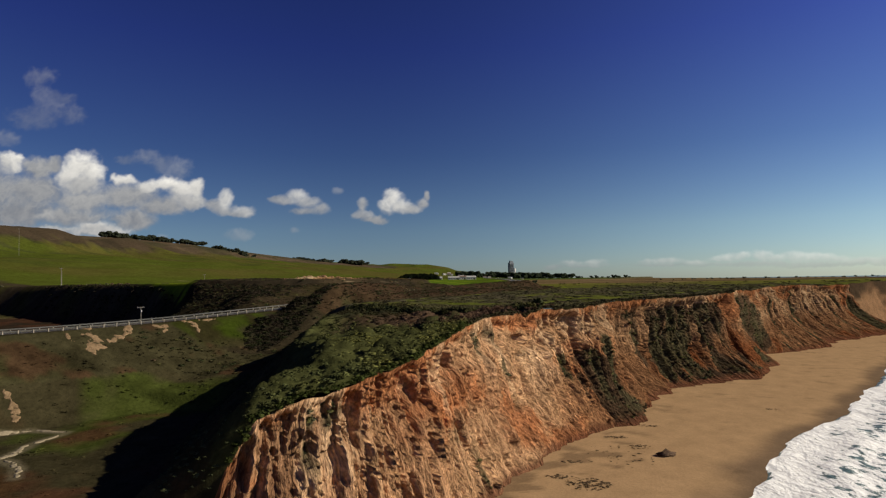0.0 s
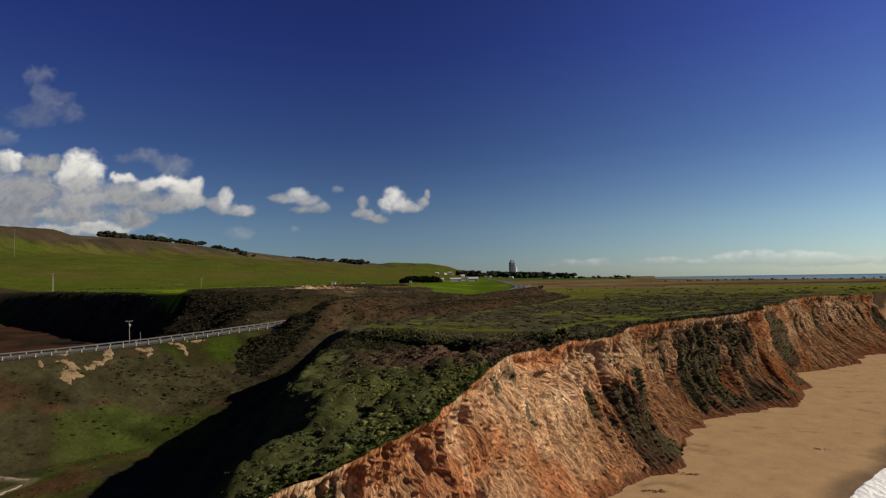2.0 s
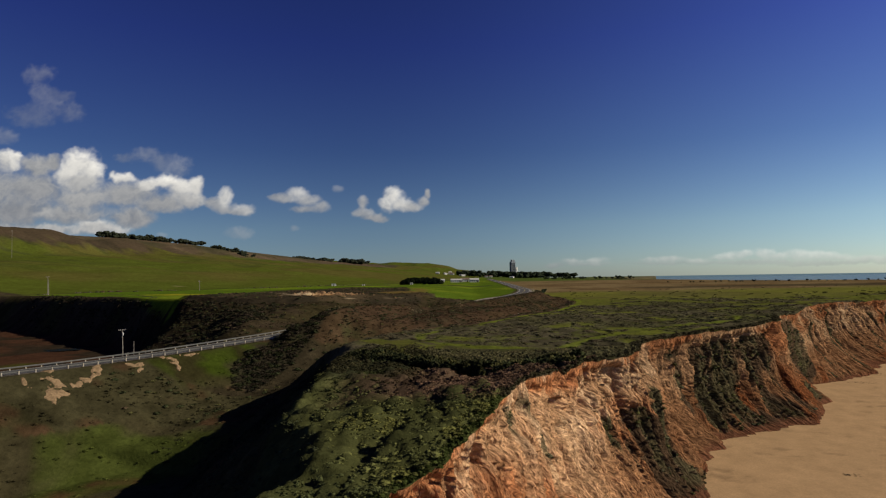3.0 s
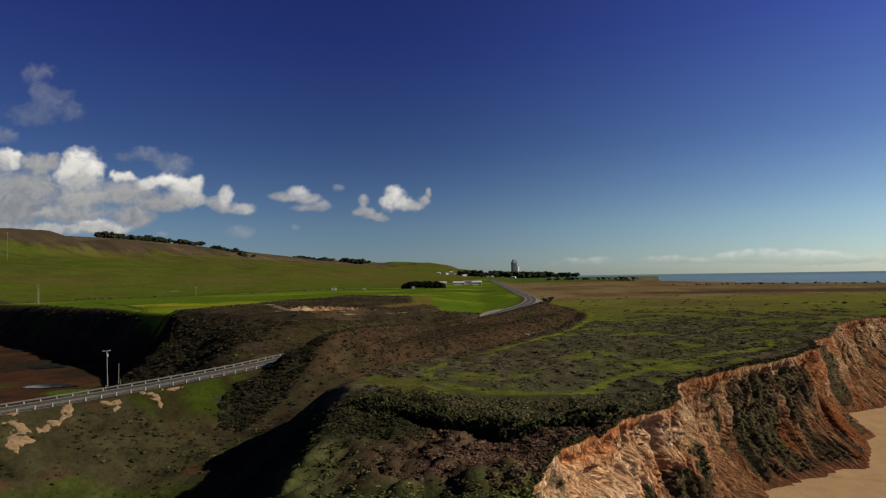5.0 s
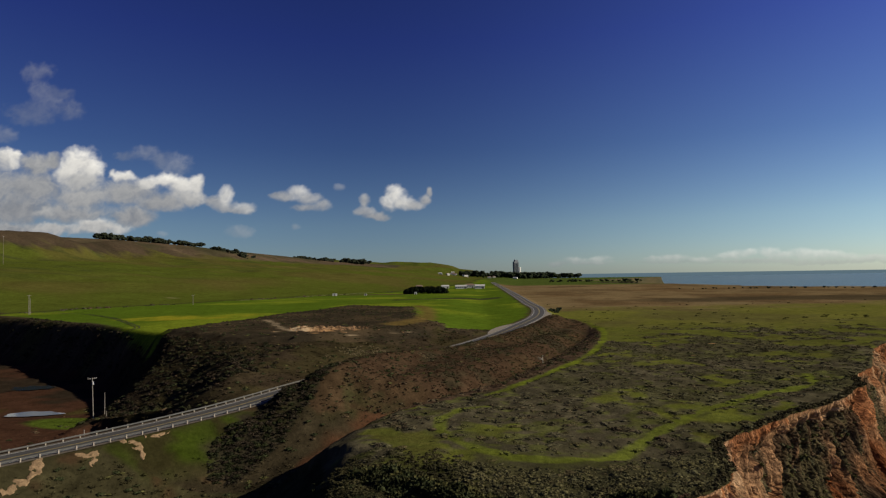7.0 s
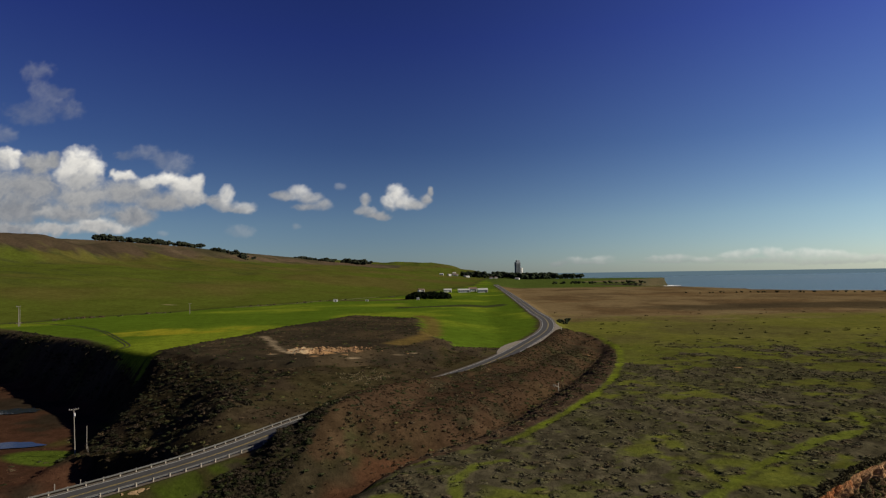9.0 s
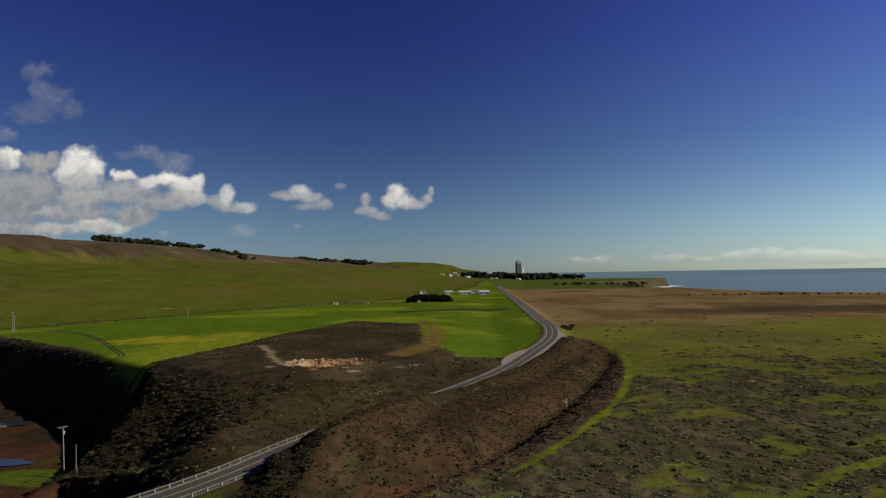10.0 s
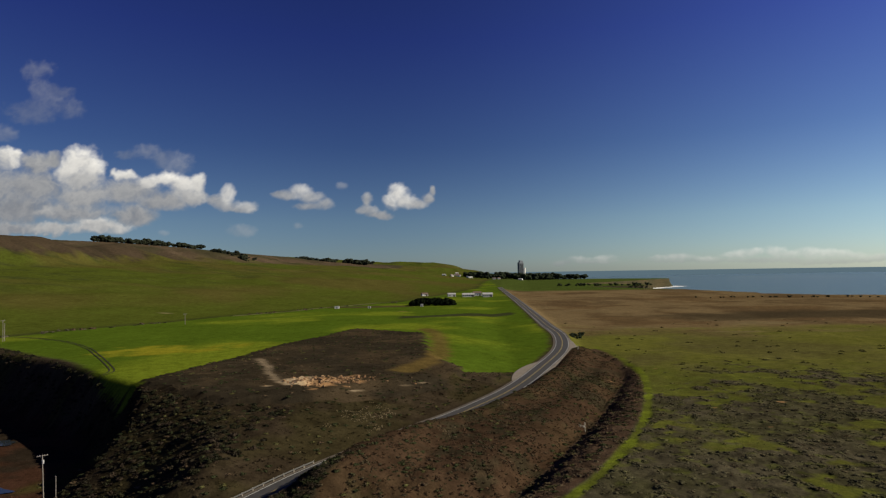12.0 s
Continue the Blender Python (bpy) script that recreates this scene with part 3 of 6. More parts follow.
    # terrace side darkened towards the valley, its shade put into the colour
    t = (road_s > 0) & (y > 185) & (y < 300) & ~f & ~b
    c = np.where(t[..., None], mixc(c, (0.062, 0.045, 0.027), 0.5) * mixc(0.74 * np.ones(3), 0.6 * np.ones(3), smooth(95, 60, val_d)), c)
    # valley floor: grass, rust patches, creek sand
    v = (z < 9) & (y < 150)
    cv = 0.85 * mixc(mixc((0.060, 0.052, 0.026), (0.066, 0.084, 0.018), 0.9 * smooth(-0.05, 0.25, n1 + 0.5 * blob(x, y, -62, 139, 14, 7, -15) - 0.2)), (0.10, 0.048, 0.026), 0.85 * smooth(0.0, 0.3, n2 + 0.5 * n1 + 0.25 * n3))
    c = np.where(v[..., None], cv, c)
    bush = np.where(v, 0.35, bush)
    low = (val_d < 60) & (y > 120) & (z < 9.5) & (road_s > 0)
    c = np.where(low[..., None], mixc(mixc((0.068, 0.034, 0.021), (0.034, 0.025, 0.017), smooth(-0.1, 0.3, n1 + 0.3 * n3)), mixc(GRASS, OLIVE, 0.3), np.maximum(smooth(0.35, 0.6, n2), smooth(0.4, 0.6, blob(x, y, -124, 238, 11, 4.5, -15)))), c)
    bush = np.where(low, 0.2, bush)
    g = side_bank(x, y) * smooth(-0.25, 0.15, n1 + 0.6 * n3 + 0.15)
    c = mixc(c, 0.5 * mixc(mixc(GRASS, OLIVE, 0.25), OLIVE, smooth(-0.3, 0.4, n3)), g)
    bush = bush * (1 - 0.9 * g)
    creek = np.minimum.reduce([along(line, x, y)[0] for line in (CREEK_A, CREEK_B, CREEK_C)])
    c = mixc(c, (0.20, 0.17, 0.11), 0.6 * smooth(1.6, 0.6, creek + 0.9 * n3))
    bush = np.where(creek < 2.5, 0, bush)
    # bare sandy scars under the road and the pit in the brown plot
    drip = np.minimum.reduce([along(line, x, y)[0] - wide for line, wide in DRIPS])
    bush = bush * smooth(-0.2, 0.8, drip)
    rp_ = blob(x, y, -27, 178, 8, 17, -25)
    c = mixc(c, (0.105, 0.050, 0.028), 0.8 * smooth(0.55, 0.8, rp_ + 0.3 * n3) * (~right))
    bush = bush * (1 - 0.8 * smooth(0.5, 0.7, rp_) * (~right))
    e = np.where(y < 200, np.where(scars(x, y) > 0.02, scars(x, y) - 0.08 + 0.9 * fbm(x / 3.6, y / 4.4, 4, 55), 0), scars(x, y)) + 0.5 * n3 * (y >= 200) + 0.45 * fbm(x / 2.2, y / 2.2, 3, 54) - 0.05
    pale = np.minimum(along(PIT_TAIL, x, y)[0], np.minimum(along(PIT_WAY, x, y)[0] + 0.5, along(PIT_WAY2, x, y)[0]) + 0.9)
    c = mixc(c, (0.40, 0.31, 0.20), 0.85 * smooth(1.2, 0.5, pale + 0.8 * n3))
    c = mixc(c, mixc(EARTH, (0.52, 0.40, 0.25), smooth(-55, -62, x) * (y > 200)), smooth(0.55, 0.68, e))
    bush = bush * (1 - smooth(0.3, 0.45, e)) * smooth(1.2, 1.8, pale)
    bush = bush * smooth(6.5, 9.0, road_d)
    c = c * (1 + 0.75 * fbm(x / 3.2, y / 3.2, 3, 171) * np.clip(bush, 0, 0.7))[..., None]
    return c, np.clip(bush, 0, 1)


BRANCH = [(0.5, 173), (-5, 169.5), (-8.6, 163), (-8.3, 155), (-6, 148), (-2.4, 142.3), (2, 138.6), (8.2, 137), (14, 138.5), (19, 142), (25.5, 149), (31.6, 155.6), (38, 162), (45, 168.5), (54, 176), (63.6, 182.5), (77, 189), (81, 196), (84, 203)]
PLOT_MARGIN = [(-27, 474), (-20, 440), (-17, 400), (-17, 350), (-22, 322), (-29, 304)]
PIT_TAIL = [(-68, 280), (-72, 288), (-78, 300), (-81, 312), (-92, 336)]
PIT_WAY = [(-112, 280), (-101, 276.6), (-90, 275), (-79, 272), (-70, 272)]
PIT_WAY2 = [(-44, 272), (-40, 274), (-30, 281), (-18, 292)]
# sandy washes under the road: a line and half its width
DRIPS = [([(-92, 147.8), (-90, 146.8), (-88.4, 146)], 0.5), ([(-89.5, 153.5), (-86.5, 151), (-84.8, 149.3), (-83.4, 146.5), (-82.9, 144.9)], 1.7), ([(-82, 159.5), (-80.8, 156.5), (-81.2, 153.5), (-82.8, 150.7)], 1.1), ([(-77.5, 162.5), (-74.6, 164), (-73.8, 161.5)], 0.7),
         ([(-72.5, 169), (-70, 169.8), (-68.4, 168.8), (-66.8, 167)], 0.75), ([(-69, 172), (-66.5, 174), (-64.3, 176.4)], 0.5), ([(-90.5, 126.5), (-87.5, 124.6), (-85.5, 122.4), (-84.2, 120.5)], 0.8)]
CREEK_A = [(-98, 119), (-90, 117.5), (-84.6, 117.2), (-80.4, 120), (-73.3, 118.9)]
CREEK_C = [(-72, 101), (-67.2, 97), (-64, 92)]
CREEK_B = [(-76, 98), (-73.8, 102.3), (-73.6, 106.1), (-74.1, 111.1), (-73, 117.6)]


def side_bank(x, y):
    """The grassed bank under the road where the side gully meets the valley."""
    d, s, _ = along(ROAD, x, y)
    return (s < 0) * smooth(4, 6, d) * smooth(19, 12, d) * smooth(160, 168, y) * smooth(192, 184, y)


def blob(x, y, cx, cy, rx, ry, turn=0.0):
    a = radians(turn)
    u, v = (x - cx) * math.cos(a) + (y - cy) * math.sin(a), -(x - cx) * math.sin(a) + (y - cy) * math.cos(a)
    return np.clip(1.25 - 0.5 * np.hypot(u / rx, v / ry), 0, 1.2)


def scars(x, y):
    e = np.zeros(np.shape(x))
    for b in (              (-57, 282, 12.5, 8.5, 4), (-47, 292, 6, 1.6, 30)):
        e = np.maximum(e, blob(x, y, *b) - 0.25)
    return e


def billow(x, y, seed):
    """Rounded heaps with creases between, 0 to 1."""
    return np.minimum(1.7 * np.abs(vnoise(x, y, seed)), 1.0) ** 0.7


def canopy(x, y, z, b):
    """How high the scrub's closed top stands over the soil."""
    thick = b * smooth(62, 70, y) * smooth(380, 330, y) * smooth(230, 180, np.interp(y, EDGE_Y, EDGE_X) - x)
    low = 0.55 * vnoise(x / 1.7, y / 1.7, 141) + 0.35 * vnoise(x / 0.95, y / 0.95, 142) + 0.5 * vnoise(x / 4.2, y / 4.2, 143) + 0.3
    tall = 0.95 * billow(x / 2.3, y / 2.1, 144) + 0.5 * billow(x / 1.2 + 3, y / 1.1, 145) + 0.5 * vnoise(x / 5, y / 5, 143)
    head = smooth(128, 116, y) * smooth(-50, -40, x)
    flat = smooth(128, 145, y) * (z > 21) * (along(GULLY, x, y)[1] < 0)
    return thick * (0.28 * (1 - head) * low + 1.0 * head * tall + 0.17 * flat * mounds(x, y))


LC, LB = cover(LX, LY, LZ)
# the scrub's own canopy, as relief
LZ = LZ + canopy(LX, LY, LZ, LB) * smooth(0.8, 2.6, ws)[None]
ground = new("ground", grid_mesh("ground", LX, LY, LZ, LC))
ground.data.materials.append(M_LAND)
tagged(ground, "rolling coastal land with scrub, green fields and hills", "ground", kind="structure")

# ---- cliff ----
# top edge and foot, pair by pair: x, y, x, y
CLIFF = [(-28, 62, -25, 55), (-25, 63.6, -21, 55.5), (-22.8, 64.6, -18.5, 56), (-20, 66, -15.5, 57), (-15.6, 68.7, -10.5, 60), (-12.2, 72.5, -6.5, 64), (-7, 77, -0.5, 69.5), (-3.6, 80.2, 3.4, 74.5), (-1.4, 84, 5.4, 78), (0.3, 87, 7.4, 81.5), (3.3, 94, 12, 91), (5.2, 100, 16, 96.5), (9.1, 108.4, 21, 104), (12.4, 112, 24.5, 108),
         (17, 116.4, 27.5, 111.5), (22.5, 122, 32, 115), (29.5, 128.6, 39.5, 119.5), (32, 132.2, 41, 126), (34.6, 140, 46, 137), (38, 148.3, 52, 146), (47, 155.3, 58.5, 152), (57.5, 163.6, 66.5, 158), (64.5, 168.3, 73.5, 162), (69.5, 171.5, 80, 165.5), (77.5, 178, 89, 170.5), (82, 183, 91, 174), (86.6, 187, 98, 182.5), (90, 190, 105, 192), (92.5, 196, 104, 200), (97, 203, 106, 208),
         (105.5, 212, 113, 215), (109, 215, 119, 217.5), (121, 232, 134, 226), (132.5, 248, 150, 238), (145, 261, 163, 252), (170, 280, 186, 268), (200, 300, 222, 290)]
pairs = np.array(CLIFF, float)
knots = np.r_[0, np.cumsum(np.hypot(*np.diff(pairs[:, :2], axis=0).T))]
cs = np.arange(0, knots[-1], 0.22)
ex0, ey0, fx0, fy0 = (np.interp(cs, knots, pairs[:, i]) for i in range(4))
soft_k = np.hanning(23) / np.hanning(23).sum()
fx0, fy0 = (np.convolve(np.pad(a, 11, mode="edge"), soft_k, "valid") for a in (fx0, fy0))
ex = ex0 + edge_x(ey0) - np.interp(ey0, EDGE_Y, EDGE_X) - 0.35
cy = ey0
outx, outy = fx0 - ex0, fy0 - ey0
outn = np.hypot(outx, outy)
outx, outy = (outx / outn)[:, None], (outy / outn)[:, None]
jag = fbm(cs / 6, 8.8 + 0 * cs, 4, 15) * (1.7 + 2.0 * smooth(115, 130, cy)) * smooth(75, 90, cy)
fx0, fy0 = fx0 + outx[:, 0] * jag, fy0 + outy[:, 0] * jag
ez = land(ex, cy) - 0.25 - 0.3 * smooth(62, 66, cy) * (1 - smooth(290, 330, cy)) * (0.6 + vnoise(cy / 1.7, ex / 1.4, 77))
ct = np.linspace(0, 1, 150) ** 1.1
CT, CYY = np.meshgrid(ct, cy)
prof = 0.18 * smooth(0.0, 1.0, CT) + 0.82 * CT ** (1.9 + 1.1 * smooth(105, 145, CYY))      # a steep head, then a slope running out
CXX = ex[:, None] + (fx0 - ex)[:, None] * prof
CYD = cy[:, None] + (fy0 - cy)[:, None] * prof
FOOT_Z = 1.7
CZ = ez[:, None] + (FOOT_Z - 0.6 - ez)[:, None] * CT
run = cs[:, None] + 0 * CT
lean = run - 0.24 * (CZ - 12)                              # rills slant a little with the slope
tall = smooth(3, 9, ez - FOOT_Z)[:, None]
mid = np.minimum(smooth(0, 0.10, CT) + 0.12, 1) * smooth(1.02, 0.90, CT)
below = CT * (ez - FOOT_Z)[:, None]                        # metres under the edge


def ridged(a, b, octaves, seed):
    return 1 - 2.2 * np.abs(grain(a, b, octaves, seed))


def rounded(a, b, octaves, seed):
    """Rounded ribs with sharp furrows between, about -0.5 to 0.5."""
    return np.minimum(2.3 * np.abs(grain(a, b, octaves, seed)), 1.2) ** 0.65 - 0.55


band = 5.2 - 1.6 * smooth(138, 150, CYY) + (1.6 - 0.6 * smooth(138, 150, CYY)) * vnoise(run / 9, 0 * run, 79)             # height of the upright, fluted head of the cliff
head = smooth(band + 1.2, band - 1.0, below)
butt = fbm(lean / 21, CZ / 60, 2, 61)
spur = ridged(lean / 9.0, CZ / 45, 2, 60)
beyond = smooth(126, 138, CYY)
wob = 0.16 * vnoise(lean / 4, CZ / 4.5, 65)
rib = rounded(lean / 4.6 + 0.5 * wob, CZ / 46, 2, 90)
flute = rounded(lean / 2.2 + 0.3 * wob, CZ / 32, 2, 62)
rill = rounded(lean / 1.0 + 0.6 * wob, CZ / 14.0, 2, 63)
hair = rounded(lean / 0.55 + wob, CZ / 7.0, 2, 78)
rough_ = fbm(lean / 0.9, CZ / 1.3, 4, 64)
slit = smooth(0.12, 0.36, grain(lean / 0.75 + wob, CZ / 3.0, 3, 73))
knob = rounded(lean / 0.85 + 2 * wob, CZ / 1.5, 3, 85)
nook = smooth(0.25, 0.45, fbm(lean / 2.4, CZ / 3.6, 2, 74))
step_ = CZ / 3.1 + 0.8 * fbm(run / 8, CZ / 8, 3, 75)
ledge = step_ - np.floor(step_)
groove = np.exp(-(((CYY - 125.2 - 0.1 * (CZ - 20)) / 0.8) ** 2)) * smooth(0.0, 0.06, CT) * smooth(0.55, 0.4, CT)
swell = np.zeros(np.shape(CYY))
for at_y, wide, out_by in ((131.5, 3.2, 2.4), (166, 9, -2.2), (242, 7, 2.6), (262, 8, -3.0)):
    swell = swell + out_by * np.exp(-(((CYY - at_y) / wide) ** 2))
shelf = smooth(band - 0.6, band + 1.4, below) * (1 - smooth(band + 3, band + 9, below))
push = tall * mid * (swell * smooth(0.0, 0.25, CT) + 1.9 * beyond * rib * smooth(0.05, 0.3, CT) + 0.35 * (1 - beyond) * rib - 2.6 * groove + (0.5 + 1.0 * beyond) * butt + (0.15 + 1.0 * smooth(118, 140, CYY)) * (spur - 0.4)
                     + (0.95 + (0.25 + 0.3 * beyond) * head) * flute + 0.35 * (1 - beyond) * head * knob + (0.95 + 0.2 * beyond) * rill + 0.8 * hair + 0.32 * rough_ - 0.95 * slit - 0.9 * nook * (0.35 + 0.65 * head) + 0.5 * shelf - 0.14 * ledge) - 0.9 * head * tall * mid * smooth(0.0, 0.5, CT * 6)
CXX, CYD = CXX + outx * push, CYD + outy * push
n1, n2, n4 = fbm(run / 13, CZ / 7, 4, 66), grain(lean / 3, CZ / 12, 3, 67), fbm(run / 24, CZ / 12, 4, 69)
streak = grain(lean / 1.1 + wob, CZ / 11, 3, 80)
tan_, orange, pale, dirt_ = np.array((0.54, 0.315, 0.175)), np.array((0.50, 0.20, 0.088)), np.array((0.74, 0.50, 0.31)), np.array((0.066, 0.045, 0.029))
CC = mixc(tan_ * (1 + 0.06 * smooth(140, 128, CYY))[..., None], orange, smooth(-0.05, 0.40, n1 + 0.55 * smooth(band - 1.5, 0.5, below) + 0.25 * smooth(0.75, 1, CT) - 0.10 + 0.25 * streak))
CC = mixc(CC, pale, 0.6 * smooth(0.05, 0.40, n2 + 0.5 * fbm(run / 16, CZ / 5, 3, 68) + 0.3 * streak) * smooth(0.85, 0.35, CT))
CC = mixc(CC, (0.30, 0.140, 0.072), 0.55 * smooth(0.25, -0.40, n2 + 0.9 * streak) * smooth(-0.5, 0.3, n1))
CC = mixc(CC, (0.17, 0.085, 0.050), 0.55 * smooth(0.30, -0.15, 0.8 * n2 + n1 + 0.5 * streak) * smooth(-9, -14, CXX + 2.5 * n1) * smooth(0.04, 0.20, CT))      # the nose is darker and redder
# lower slope darker and redder past the nose
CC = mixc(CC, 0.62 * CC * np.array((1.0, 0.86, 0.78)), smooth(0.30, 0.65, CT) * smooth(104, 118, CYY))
CC = CC * (1.0 - 0.36 * smooth(112, 140, CYY))[..., None]      # darker still further along
inner = np.exp(-(((CYY - 124 - 1.5 * vnoise(CZ / 4, CYY / 9, 3)) / 4.4) ** 2)) * smooth(0.30, 0.44, CT)
zone = np.interp(CYY, [60, 78, 84, 120, 136, 150, 160, 180, 184, 191, 194, 211, 215, 226, 236, 320], [0.1, 0.0, 0.0, 0.0, 0.10, 0.45, 1.0, 1.0, 0.05, 0.0, 1.3, 1.3, 0.5, 0.6, 0.35, 0.6]) * smooth(band - 2.6, band - 0.4, below + 1.2 * n1)
grown = smooth(0.0, 0.22, 0.8 * n4 + 0.7 * n2 + zone - 0.34 + 0.95 * inner - 0.75 * (rib + 0.1) * smooth(134, 150, CYY) - 0.35 * rill * smooth(134, 150, CYY))
CC = mixc(CC, mixc(dirt_, (0.060, 0.058, 0.032), smooth(-0.1, 0.4, n2)), 0.92 * grown * smooth(1.2 - 1.2 * smooth(192, 195, CYY) * smooth(212, 209, CYY), 2.6, below))
CC = mixc(CC, (0.15, 0.062, 0.036), 0.85 * smooth(0.90, 0.97, CT + 0.03 * n2))
# a flange runs back under the turf
for back, drop in ((1.5, 0.35), (2.5, 0.7), (5.0, 1.2)):
    bx, by_ = CXX[:, :1] - back * outx, CYD[:, :1] - back * outy
    CXX, CYD = np.concatenate([bx, CXX], 1), np.concatenate([by_, CYD], 1)
    CZ = np.concatenate([np.minimum(land(bx, by_), CZ[:, :1] + 3) - drop - 0.8 * smooth(100, 88, cy)[:, None], CZ], 1)
flow_s, flow_d, grown, CT, n2 = (np.concatenate([a[:, :1]] * 3 + [a], 1) for a in (lean, below, grown, CT, n2))
turf = np.broadcast_to(np.array((0.052, 0.050, 0.022)), (len(cs), 3, 3))
CC = np.concatenate([turf, mixc(CC[:, :1], turf[:, :1], 0.5 + 0 * CC[:, :1, 0]), CC[:, 1:]], 1)
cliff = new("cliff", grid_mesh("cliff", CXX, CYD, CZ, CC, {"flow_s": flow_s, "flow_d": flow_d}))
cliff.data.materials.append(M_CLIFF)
tagged(cliff, "fluted orange and tan earth sea cliff, patches overgrown", "cliff", kind="structure")
# far cliffs, along the coast beyond
fy = ys[ys >= 299]
fex = edge_x(fy)
fz = land(fex, fy)
FT, FY = np.meshgrid(np.linspace(0, 1, 24), fy)
FX = fex[:, None] + 13 * FT**1.6 + 5 * FT * fbm(FY / 14, FT * 3, 3, 71) + 3.0 * np.sin(math.pi * FT) * rounded(FY / 9 + FT, FT * 1.5, 3, 76)
FZ = fz[:, None] + (-1.5 - fz)[:, None] * FT
FC = mixc(mixc(0.5 * tan_, dirt_, smooth(-0.5, 0.05, fbm(FY / 25, FT * 2, 3, 72) - 0.2 * FT)), (0.075, 0.070, 0.040), 0.9 * smooth(500, 1000, FY))
far_cliff = new("far_cliff", grid_mesh("far_cliff", FX, FY, FZ, FC))
far_cliff.data.materials.append(M_EARTH)
tagged(far_cliff, "distant brown earth cliffs along the coast", "cliff", kind="structure")

# ---- beach and sea ----
by = ys[ys <= 330]
bt = np.linspace(0, 1, 110)
BT, BY = np.meshgrid(bt, by)
bx0 = np.interp(by, FOOT_Y + [330], FOOT_X + [265]) - 9.0 - 14 * smooth(74, 60, by)
bx1 = np.interp(by, WATER_Y + [330], WATER_X + [300]) + 30
BX = bx0[:, None] + (bx1 - bx0)[:, None] * BT
wl_x = np.interp(by, WATER_Y + [330], WATER_X + [300])[:, None]
BZ = np.where(BX < wl_x, FOOT_Z * np.clip((wl_x - BX) / np.maximum(wl_x - bx0[:, None], 1), 0, 1) ** 0.7 + 0.02, -0.06 * (BX - wl_x))
BZ = BZ + 0.08 * fbm(BX / 5, BY / 5, 4, 81) * smooth(0, 10, wl_x - BX)
wet = smooth(7, 0, wl_x - BX + 4 * fbm(BX / 14, BY / 14, 3, 82))
BC = mixc((0.44, 0.285, 0.155), (0.20, 0.135, 0.085), wet)
kelp = smooth(0.34, 0.55, fbm(BX / 5 + 3, BY / 3.2, 4, 84) + 0.35 * np.exp(-(((BX - bx0[:, None] - 9) / 7) ** 2)) * (1 - smooth(105, 130, BY)) - 0.06)
BC = mixc(BC, (0.16, 0.105, 0.062), (0.62 - 0.2 * smooth(100, 120, BY)) * kelp)
beach = new("beach", grid_mesh("beach", BX, BY, BZ, BC))
beach.data.materials.append(M_SAND)
tagged(beach, "golden sand beach with scattered dark debris", "beach", kind="structure")

st = np.array(steps((-8, 60, 0.7), (60, 160, 3)) + [180, 220, 300, 420, 600, 900, 1400, 2200, 3400, 5200, 8000])
sy = np.array(steps((-6000, -400, 700), (-400, 40, 20), (40, 300, 1.0), (300, 330, 5)) + [360, 400, 480, 560, 640, 720, 800, 900, 1000, 1100, 1200, 1300, 1420, 1460, 1500, 1700, 2200, 2300, 2500, 3200, 4200, 6000, 8000])
shore = np.interp(sy, WATER_Y + [330, 420, 700, 900, 1000, 1200, 1420, 1460, 1500, 1700, 2200, 2260, 2500, 4300], WATER_X + [300, 330, 560, 600, 470, 395, 285, 460, 455, 330, 750, 760, 400, 400])
back = np.where(sy > 330, -120, 0)
SX = (shore + back)[:, None] + st[None]
SY = np.repeat(sy[:, None], len(st), 1)
off = SX - shore[:, None] + 5.0 * fbm(SX / 12, SY / 9, 4, 91)
foam = np.where(SY < 340, np.where(off < 0, -2.0, 0.92 - 0.012 * off + 0.6 * np.exp(-((off - 3) / 4.0) ** 2)), np.where((SX - shore[:, None] > 5) & (SX - shore[:, None] < 75), 0.7, -1))
SZ = np.where(SY < 340, 0.35 * np.exp(-((off - 14) / 4) ** 2) + 0.3 * np.exp(-((off - 34) / 5) ** 2) + 0.15 * fbm(SX / 6, SY / 6, 3, 93), 0.0) - 0.25 * smooth(2, -3, off)
sea = new("sea", grid_mesh("sea", SX, SY, SZ, None, {"foam": foam}))
sea.data.materials.append(M_SEA)
tagged(sea, "blue sea with white foaming surf at the beach", "sea", kind="structure")
sea["kind"] = "structure"


KELP = [(19.4, 85.7, 3.2, 2.5, 170), (16, 88.3, 2, 1, 45), (32.2, 103.5, 2, 1.2, 45), (30, 109, 2.4, 0.8, 45), (38.5, 116.8, 2.2, 0.8, 35), (19, 95, 2, 1, 30), (70, 132, 2, 1, 20), (27, 98, 6, 6, 60), (131, 219, 5, 2, 50), (150, 235, 10, 3, 50)]      # x, y, radii, pieces
ROCK = (35.4, 99.4)


def sand_z(x, y):
    """Height of the beach."""
    i = np.clip(np.searchsorted(by, y), 1, len(by) - 1)
    x0, x1 = bx0[i], bx1[i]
    j = np.clip(((x - x0) / (x1 - x0) * (len(bt) - 1)).round().astype(int), 0, len(bt) - 1)
    return BZ[i, j]


# ---- parts and shared shapes ----
def part(name, bm, mat, parent=None, label="", m=None):
    """Links a bmesh as one mesh object, under a thing where one is given."""
    me = bpy.data.meshes.new(name)
    bm.to_mesh(me)
    bm.free()
    me.materials.append(mat)
    ob = new(name, me)
    ob.parent = parent
    if m is not None:
        ob.matrix_basis = m
    if label:
        ob["label"] = label
    return ob


